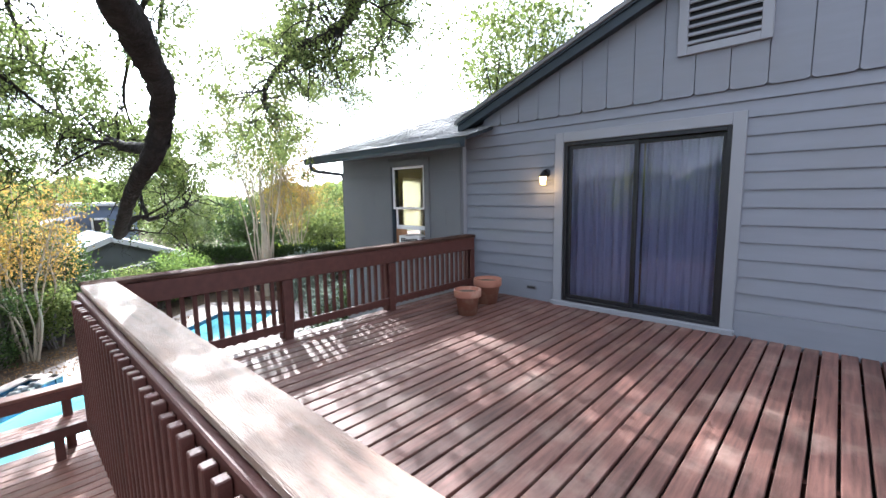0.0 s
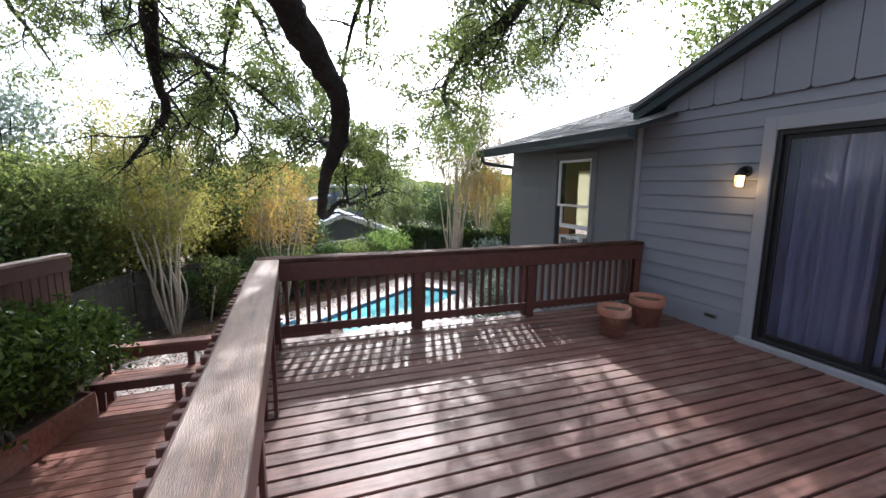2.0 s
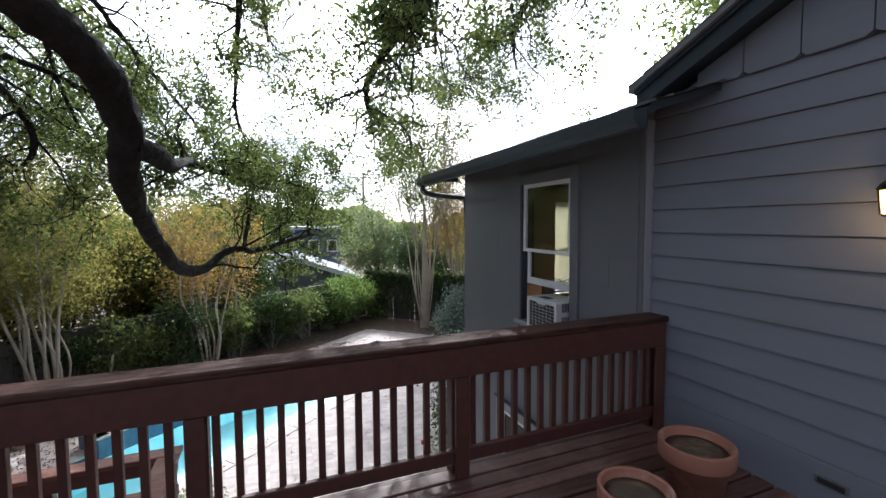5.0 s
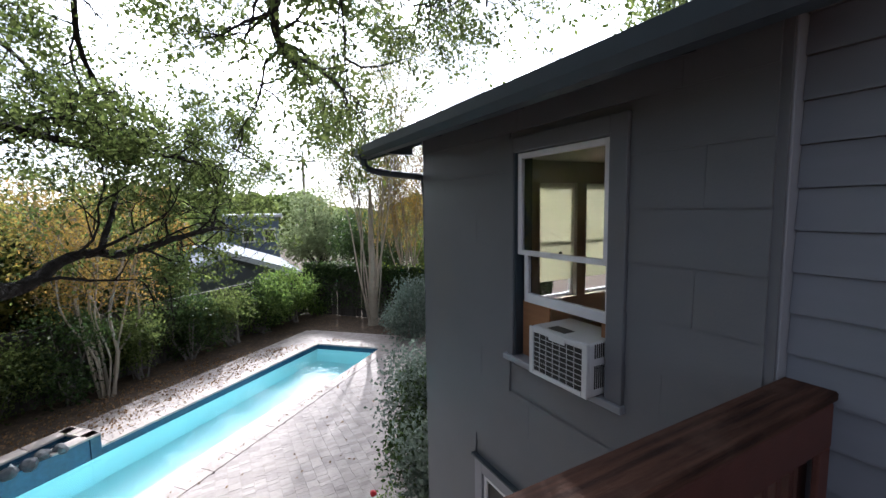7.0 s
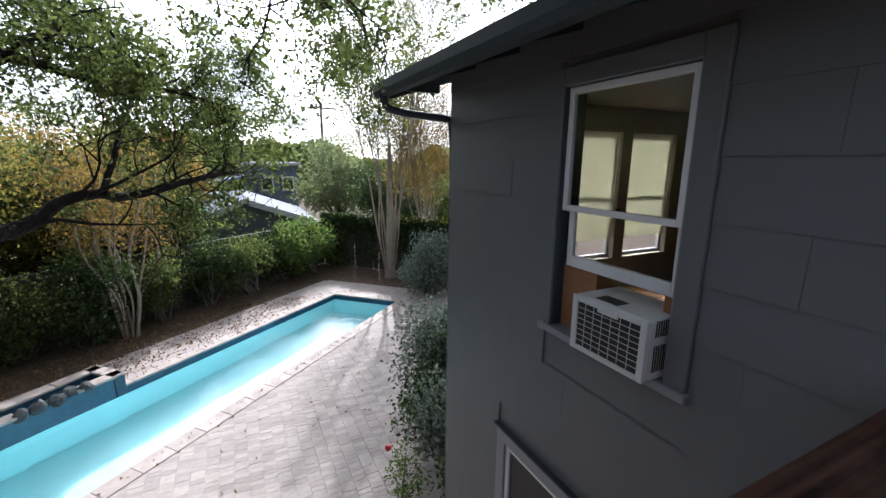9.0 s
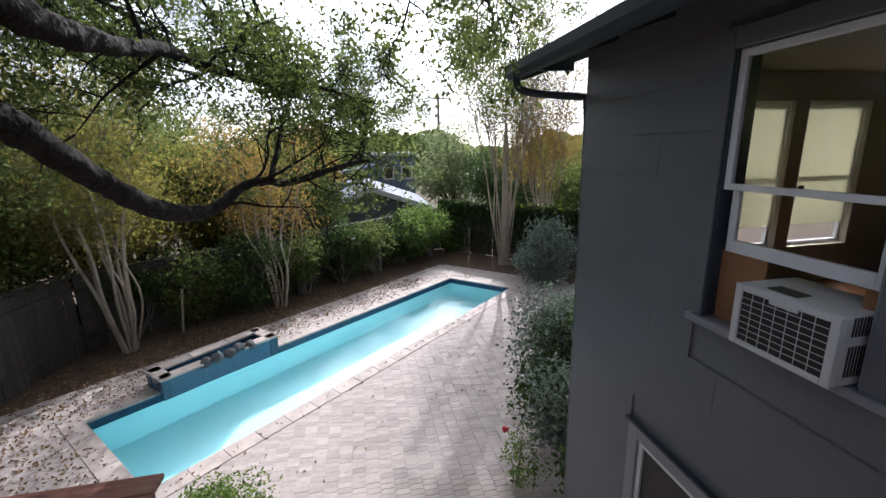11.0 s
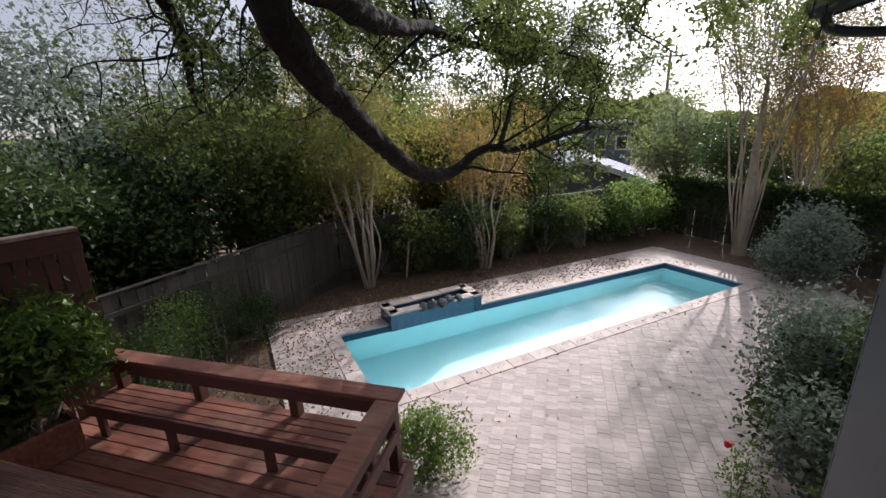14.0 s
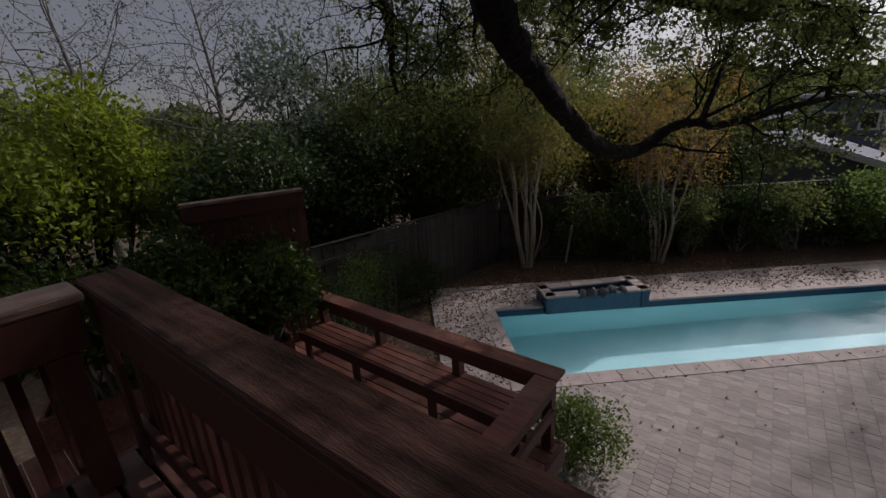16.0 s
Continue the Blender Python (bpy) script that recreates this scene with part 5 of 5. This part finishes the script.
# ---- shrubs, hedges and trees ----
def shrub(name, centre, radius, n, size, leaf, label, seed, flat=0.85, lumps=9, category="shrub", wood_mat=None):
    """A lumpy leafy crown over a few crooked stems that reach the ground."""
    r = np.random.default_rng(seed)
    base_z = GROUND - 0.06 if centre[2] < -1.45 or category == "tree" else -1.3
    t = thing(name, label, category, at=(centre[0], centre[1], base_z))
    cs, stems = [], Wood()
    for k in range(lumps):
        d = r.normal(size=3)
        d /= np.linalg.norm(d)
        rad = radius * (0.42 + 0.3 * r.random())
        c = np.array(centre) + d * np.array([1, 1, flat]) * radius * 0.62
        c[2] = max(c[2], base_z + rad * 0.35)
        cs.append(puff(r, c, rad, n // lumps, 0.85, 0.35))
        foot = np.array([centre[0], centre[1], base_z]) + np.array([*(r.normal(size=2) * radius * 0.12), 0])
        mid = (foot + c) / 2 + r.normal(size=3) * radius * 0.1
        w = max(0.01, 0.035 * radius) if category != "tree" else 0.07
        stems.tube(spline([(*foot, w), (*mid, w * 0.7), (*c, w * 0.25)], 0.25), 5)
    under(stems.make("trunk" if category == "tree" else "stem", wood_mat or TWIG), t)
    c = np.vstack(cs)
    c = c[c[:, 2] > base_z + 0.05]
    under(foliage("leaf_crown", c, size, leaf, r), t)["kind"] = "stuff"
    return t


shrub("round_bush", (-17.5, 10.3, -2.05), 1.15, 9000, 0.10, LEAF_SILVER, "round silvery-green clipped bush by the pool end", 31, 0.9, 14)
for i, (x, y, z, rad) in enumerate(((-8.6, 7.0, -2.15, 0.85), (-9.6, 7.2, -1.85, 0.95), (-10.7, 7.7, -2.1, 0.95), (-8.1, 6.75, -2.7, 0.55), (-11.8, 8.3, -2.6, 0.7))):
    shrub("shrub", (x, y, z), rad * 1.15, 6500, 0.085, LEAF_SILVER if i in (0, 2) else LEAF_DARK, "dense dark green shrub beside the house wall", 40 + i, 1.15, 9)
shrub("shrub", (-8.7, 2.05, -2.75), 0.62, 5200, 0.05, LEAF_MID, "feathery light green shrub beside the lower deck", 50, 0.8)
shrub("shrub", (-8.2, 1.2, -2.95), 0.48, 3200, 0.05, LEAF_MID, "feathery light green shrub beside the lower deck", 51, 0.7)
for i, (x, y, z, rad) in enumerate(((-9.3, -3.1, -2.2, 0.85), (-10.4, -3.2, -2.35, 0.8), (-11.4, -3.0, -2.7, 0.6), (-8.4, -2.6, -2.1, 0.7))):
    shrub("shrub", (x, y, z), rad, 3200, 0.055, LEAF_MID if i == 0 else LEAF_DARK, "loose feathery green shrub in front of the fence", 54 + i, 1.1)
shrub("planted_shrub", (-6.2, -0.98, -0.5), 0.7, 7500, 0.085, LEAF_SHRUB, "glossy bright green shrub growing in the planter", 60, 0.8, 12)
shrub("planted_shrub", (-5.5, -1.2, -0.36), 0.78, 7500, 0.085, LEAF_SHRUB, "glossy bright green shrub growing in the planter", 61, 0.8, 10)
shrub("planted_shrub", (-4.75, -1.45, -0.36), 0.76, 6000, 0.085, LEAF_SHRUB, "glossy bright green shrub growing in the planter", 62, 0.8, 10)
rose = shrub("rose_bush", (-8.9, 5.9, -2.75), 0.42, 700, 0.05, LEAF_MID, "small rose bush with a red flower", 63, 1.1, 6)
bm = bmesh.new()
bmesh.ops.create_icosphere(bm, subdivisions=2, radius=0.045)
for vert in bm.verts:
    vert.co *= 1 + 0.35 * noise.noise(vert.co * 40)
    vert.co += Vector((-8.95, 5.75, -2.33))
red = mat("red_petals", (0.45, 0.02, 0.03), 0.5, vary=0.3, scale=30, bump=0.1)
part("flower", bm, red, rose, "small red rose flower")

stake = thing("garden_stake", "pale wooden stake leaning by the fence", "stake", at=(-16.2, -1.5, GROUND))
part("stake", beam((-16.0, -1.0, GROUND - 0.05), (-15.75, -0.75, -1.95), 0.06, 0.03, 0.004), MBARK, stake)

# hedge along the back fence; alternate bushes paler, haze put into their leaf colour
u = (FC - FB).normalized()
v = Vector((-u.y, u.x)) * -1
for j in range(9):
    c = FB + u * (1.0 + j * 1.6) + v * (0.55 if j > 1 else 0.1)
    r_ = 0.95 + 0.25 * ((j * 7) % 3) / 2
    shrub("hedge_bush", (c.x, c.y, -2.15 + 0.25 * ((j * 5) % 4) / 3), r_, 4200, 0.10, (LEAF_DARK, LEAF_OAK)[j % 2] if j not in (7, 8) else LEAF_MID, "dense dark green hedge bush along the back fence", 70 + j, 1.1, 9)
shrub("hedge_bush", (-21.6, 5.5, -1.9), 1.2, 6000, 0.11, LEAF_MID, "broad light green bush before the neighbour's garage", 81, 0.95, 12)
# ivy on the end fence
ivy_r = np.random.default_rng(90)
d = (FD - FC)
k = 17000
s = ivy_r.random(k)
nn = Vector((d.y, -d.x)).normalized()
pts = np.stack([FC.x + d.x * s + nn.x * (0.08 + 0.14 * ivy_r.random(k)), FC.y + d.y * s + nn.y * (0.08 + 0.14 * ivy_r.random(k)),
                np.where(ivy_r.random(k) < 0.62, -1.12 + 0.16 * ivy_r.normal(size=k), -1.25 - 1.6 * ivy_r.random(k) ** 1.6)], 1)
ivy = tagged(foliage("ivy", pts, 0.11, LEAF_DARK, ivy_r), "dark green ivy hanging over the end fence", "ivy", kind="stuff")
pts = np.stack([FC.x + d.x * (0.3 + 0.4 * ivy_r.random(700)), np.zeros(700), -1.0 + 0.12 * ivy_r.normal(size=700)], 1)
pts[:, 1] = FC.y + d.y * (pts[:, 0] - FC.x) / d.x
tagged(foliage("ivy", pts, 0.11, LEAF_LIME, ivy_r), "yellow-green sunlit ivy on top of the end fence", "ivy", kind="stuff")

# trees beyond the fence: x, y, crown height, radius, leaf, count, size
# middle trees take lighter leaves, standing in for haze over darker foliage
TREES = [
    (-9.6, -6.6, -0.9, 2.0, LEAF_DARK, 18000), (-12.2, -6.3, -0.6, 2.2, LEAF_DARK, 20000), (-14.8, -5.6, 0.2, 2.5, LEAF_OAK, 20000), (-17.6, -3.9, 0.4, 2.5, LEAF_DRY, 18000),
    (-20.4, -0.9, 0.3, 2.3, LEAF_DRY, 12000), (-21.6, 1.7, -1.2, 1.8, LEAF_DARK, 10000),
    (-13.0, -8.6, 1.8, 2.6, LEAF_SILVER, 7000), (-16.8, -6.8, 2.2, 2.4, LEAF_SILVER, 7000), (-20.6, -3.8, 0.8, 2.2, LEAF_MID, 9000), (-23.4, 0.2, 0.5, 2.0, LEAF_DRY, 8000),
    (-33.5, 0.5, 0.6, 2.4, LEAF_GOLD, 7000), (-12.5, 19.5, 8.6, 3.4, LEAF_OAK, 5500),
    (-6.4, -8.6, 0.6, 1.9, LEAF_LIME, 9000), (-8.9, -9.4, -0.6, 1.5, LEAF_LIME, 6000), (-4.2, -9.5, -0.8, 2.2, LEAF_DARK, 9000),
    (-37.0, 11.4, 0.0, 3.0, LEAF_WILLOW, 8000), (-20.6, -1.4, -1.0, 2.0, LEAF_DARK, 9000), (-27.5, 12.4, -0.8, 2.3, LEAF_DARK, 9000), (-24.0, 15.5, -0.6, 2.2, LEAF_OAK, 8000), (-1.5, -13.0, 2.0, 3.2, LEAF_OAK, 6000), (3.0, -12.0, 2.0, 3.0, LEAF_DARK, 6000), (-33.0, 14.5, -0.4, 2.6, LEAF_DARK, 7000), (-30.0, 18.5, 0.0, 3.0, LEAF_OAK, 8000),
]
for i, (x, y, z, rad, leaf, n) in enumerate(TREES):
    lab = {"silver_green_leaves": "grey-green thin-crowned tree beyond the fence", "pale_willow_leaves": "pale hazy willow-green tree beyond the garage", "oak_leaves": "broad evergreen tree beyond the fence", "dark_hedge_leaves": "dense dark evergreen tree beyond the fence", "green_leaves": "tall green tree beyond the fence",
           "olive_leaves": "olive-yellow leafed tree beyond the fence", "autumn_leaves": "golden autumn tree beyond the fence", "yellow_green_leaves": "bright yellow-green tree in sun beyond the fence"}[leaf.name]
    shrub("tree", (x, y, z), rad, n, 0.15 if abs(x) < 28 and z < 5 else 0.24, leaf, lab, 100 + i, 1.05, 16, "tree", BARK)


def bare_tree(x, y, height, seed, label):
    r = np.random.default_rng(seed)
    t = thing("bare_tree", label, "tree", at=(x, y, GROUND - 0.06))
    wd, tips = Wood(), []
    trunk = spline([(x, y, GROUND - 0.1, 0.16), (x + 0.2, y, GROUND + height * 0.3, 0.13), (x - 0.1, y + 0.2, GROUND + height * 0.6, 0.08), (x + 0.1, y, GROUND + height, 0.02)], 0.3)
    wd.tube(trunk, 8, 0.1, r)
    for q in range(len(trunk) // 4, len(trunk)):
        s = r.normal(size=3)
        s[2] = abs(s[2]) + 0.3
        grow(wd, r, trunk[q, :3], s, height * 0.33 * (0.6 + 0.7 * r.random()), trunk[q, 3] * 0.5, 2, tips, -0.02, 0.4)
    under(wd.make("trunk", TWIG), t)
    tips = np.array(tips)
    c = np.repeat(tips, 3, axis=0) + r.normal(size=(len(tips) * 3, 3)) * 0.25
    under(foliage("leaf_crown", c, 0.10, LEAF_SILVER, r), t)["kind"] = "stuff"


bare_tree(-12.2, -13.5, 9.0, 201, "tall grey sparsely leafed tree against the sky")
bare_tree(-8.2, -14.0, 8.5, 202, "tall grey sparsely leafed tree against the sky")
bare_tree(-17.0, -11.5, 8.5, 203, "tall grey sparsely leafed tree against the sky")
# far woods
fw = np.random.default_rng(300)
k = 26000
ang = fw.uniform(radians(30), radians(215), k)
dist = fw.uniform(62, 95, k)
ridge = 1.2 + 1.4 * np.sin(ang * 9) + 0.9 * np.sin(ang * 23 + 1) + 0.5 * np.sin(ang * 51)
pts = np.stack([-4 - dist * np.sin(ang), 4 + dist * np.cos(ang), GROUND + (ridge + 5.4) * fw.random(k) ** 0.7], 1)
tagged(foliage("far_woods", pts, 1.25, LEAF_OAK, fw, long=1.3), "distant line of hazy green woods", "woods", kind="stuff")

# ---- neighbours ----
garage = thing("neighbour_garage", "low grey garage with a blue-grey gabled roof and white fascia", "garage", at=(-26.5, 4.9, GROUND))
gy0, gym, gy1, gz0, gz1 = 1.9, 4.52, 7.6, -1.34, -0.25
bm = bmesh.new()
a = [bm.verts.new((-24.6, y, z)) for y, z in ((gy0 + 0.3, GROUND), (gy1 - 0.3, GROUND), (gy1 - 0.3, gz0), (gym, gz1 - 0.1), (gy0 + 0.3, gz0))]
b = [bm.verts.new((-31.0, p.co.y, p.co.z)) for p in a]
bm.faces.new(a)
bm.faces.new(b[::-1])
for i in range(5):
    bm.faces.new((a[i], b[i], b[(i + 1) % 5], a[(i + 1) % 5]))
bmesh.ops.recalc_face_normals(bm, faces=bm.faces)
part("wall", bm, GREYWALL, garage)
for ya, za, yb, zb in ((gy0, gz0 - 0.02, gym, gz1), (gym, gz1, gy1, gz0 - 0.02)):
    part("roof", beam((-27.7, ya, za), (-27.7, yb, zb), 6.8, 0.16, 0.0, up=(0, 0, 1)), SLATE, garage, "blue-grey roof slope")
    part("fascia", beam((-24.26, ya, za - 0.03), (-24.26, yb, zb - 0.03), 0.06, 0.24, 0.004), GARAGE, garage, "white gable fascia board")
house = thing("neighbour_house", "two-storey blue house with white-framed windows", "house", at=(-48, 3, GROUND))
part("wall", block(-52, -46, 5.2, 9.6, GROUND - 0.06, 1.0, 0), BLUEHOUSE, house)
part("wall", block(-51, -45, -3.5, 5.19, GROUND - 0.06, -1.6, 0), BLUEHOUSE, house)
part("roof", beam((-46.5, -3.8, -1.9), (-46.5, 5.6, 0.2), 6.5, 0.2, 0.0), BLUEHOUSE, house, "blue-grey roof slope")
part("roof", block(-52.4, -45.5, 4.9, 9.9, 1.0, 1.3, 0.05), GARAGE, house, "pale flat roof edge")
for y in (6.4, 8.2):
    w = part("window", block(-45.98, -45.9, y, y + 1.1, -1.3, 0.0, 0.01), WHITE, house, "white framed window")
    part("pane", block(-45.89, -45.87, y + 0.15, y + 0.95, -1.15, -0.15, 0), FIN, w)
pole = thing("utility_pole", "wooden utility pole with a crossarm and wires", "utility pole", at=(-53, 13.4, GROUND))
part("pole", lathe([(0.17, GROUND - 0.06), (0.13, 7.6)], 10, (-53, 13.4, 0)), POLEWOOD, pole)
part("crossarm", beam((-53, 11.9, 7.1), (-53, 14.9, 7.1), 0.12, 0.14), POLEWOOD, pole)
wires = Wood()
for y, dz in ((12.0, 0), (14.8, 0), (13.4, -1.6)):
    wires.tube(np.array([(-53 + 6 * math.sin(s), y - 45 * s, 7.1 + dz - 5 * s * (1 - s) * 1.2, 0.02) for s in np.linspace(0, 1, 14)]), 4)
under(wires.make("wire", BLACK), pole)
pole2 = copy_thing(pole, Matrix.Translation((-40, 36, GROUND)))

# ---- brick paving ----
e_r = (POOL[2] - POOL[1]).normalized()
n_r = Vector((e_r.y, -e_r.x))


def pool_gap(x, y):
    """Distance outside the pool's edge (negative inside)."""
    best = -1e9
    for i in range(4):
        p, q = POOL[i], POOL[(i + 1) % 4]
        d = (q - p).normalized()
        best = max(best, (Vector((x, y)) - p).dot(Vector((d.y, -d.x))))
    return best


paving = thing("paved_terrace", "herringbone-free running-bond terrace of pinkish brick pavers", "paving", kind="structure", at=(-10, 4, GROUND - 0.06))
paving["label"] = "terrace of pale pinkish brick pavers round the pool"
rr = random.Random(77)
me = shared("paver", box(bmesh.new(), -0.0488, 0.0488, -0.0985, 0.0985, -0.03, 0.0, 0.003), PAVER)
SAND = mat("joint_sand", (0.30, 0.25, 0.215), 0.95, vary=0.25, scale=8, bump=0.4)
vs, fs, made = [], [], 0
sv, sf = [], []
for cy in np.arange(-3.3, 11.0, 0.2):
    col = round(cy / 0.2)
    for cx in np.arange(-20.5, -4.5, 0.1):
        x, y = cx + (0.05 if col % 2 else 0.0), cy
        g = pool_gap(x, y)
        if g < 0.27:
            continue
        right = (Vector((x, y)) - POOL[1]).dot(n_r) > 0.3
        if right:
            if y > 6.35 + max(0.0, (-8.2 - x)) * 0.62 or y < 0.2 or x > -7.1 and y < 5.9 and x > -5.2:
                continue
        elif g > 1.35 or (Vector((x, y)) - spa_mid).length < 1.0 and g < 0.9 and (Vector((x, y)) - spa_mid).dot(-n_r) > -0.5:
            continue
        z = GROUND + rr.uniform(-0.003, 0.001)
        k = len(sv)
        sv += [(x - 0.05, y - 0.1, GROUND - 0.009), (x + 0.05, y - 0.1, GROUND - 0.009), (x + 0.05, y + 0.1, GROUND - 0.009), (x - 0.05, y + 0.1, GROUND - 0.009)]
        sf += [(k, k + 1, k + 2, k + 3)]
        if made < 300 and -9.3 < x < -7.5 and 2.9 < y < 6.1:
            piece("paver", me, paving, (x, y, z))
            made += 1
            continue
        k = len(vs)
        a, b = 0.0488, 0.0985
        vs += [(x - a, y - b, z), (x + a, y - b, z), (x + a, y + b, z), (x - a, y + b, z), (x - a, y - b, z - 0.02), (x + a, y - b, z - 0.02), (x + a, y + b, z - 0.02), (x - a, y + b, z - 0.02)]
        fs += [(k, k + 1, k + 2, k + 3), (k, k + 4, k + 5, k + 1), (k + 1, k + 5, k + 6, k + 2), (k + 2, k + 6, k + 7, k + 3), (k + 3, k + 7, k + 4, k)]
corner = []
for i in range(4):                      # outer line of the paved strip, with its border course
    d0, d1 = (POOL[i] - POOL[i - 1]).normalized(), (POOL[(i + 1) % 4] - POOL[i]).normalized()
    o0, o1 = Vector((d0.y, -d0.x)), Vector((d1.y, -d1.x))
    corner.append(POOL[i] + (o0 + o1) * (1.38 / (1 + o0.dot(o1))))
for i in (0, 2, 3):
    p, q = corner[i], corner[(i + 1) % 4]
    d = (q - p).normalized()
    o = Vector((d.y, -d.x))
    for j in range(int((q - p).length / 0.104)):
        c = p + d * (0.05 + 0.104 * j)
        if (c - POOL[1]).dot(n_r) > 0.3:
            continue
        z, k = GROUND + 0.008 + rr.uniform(-0.003, 0.002), len(vs)
        ring_ = [c - d * 0.05 - o * 0.12, c - d * 0.05 + o * 0.1, c + d * 0.05 + o * 0.1, c + d * 0.05 - o * 0.12]
        ring_ = ring_[::-1] if (ring_[1] - ring_[0]).cross(ring_[2] - ring_[1]) < 0 else ring_
        vs += [(w.x, w.y, z) for w in ring_] + [(w.x, w.y, z - 0.03) for w in ring_]
        fs += [(k, k + 1, k + 2, k + 3), (k, k + 4, k + 5, k + 1), (k + 1, k + 5, k + 6, k + 2), (k + 2, k + 6, k + 7, k + 3), (k + 3, k + 7, k + 4, k)]
under(rows_mesh("paver_field", vs, fs, PAVERS), paving)["kind"] = "stuff"
under(rows_mesh("joint_sand", sv, sf, SAND), paving)["kind"] = "stuff"
# fallen leaves
fl = np.random.default_rng(400)
pts = np.stack([fl.uniform(-19, -8, 16000), fl.uniform(-3, 8, 16000), np.full(16000, GROUND + 0.012)], 1)
keep = [i for i in range(len(pts)) if 0.1 < pool_gap(pts[i, 0], pts[i, 1]) < 2.6 and ((pts[i, :2] - np.array(POOL[1])) @ np.array(n_r) < 0.2 or fl.random() < 0.02)]
tagged(foliage("fallen_leaves", pts[keep], 0.065, LEAF_LITTER, fl), "dry brown fallen leaves scattered by the pool", "leaves", kind="stuff")
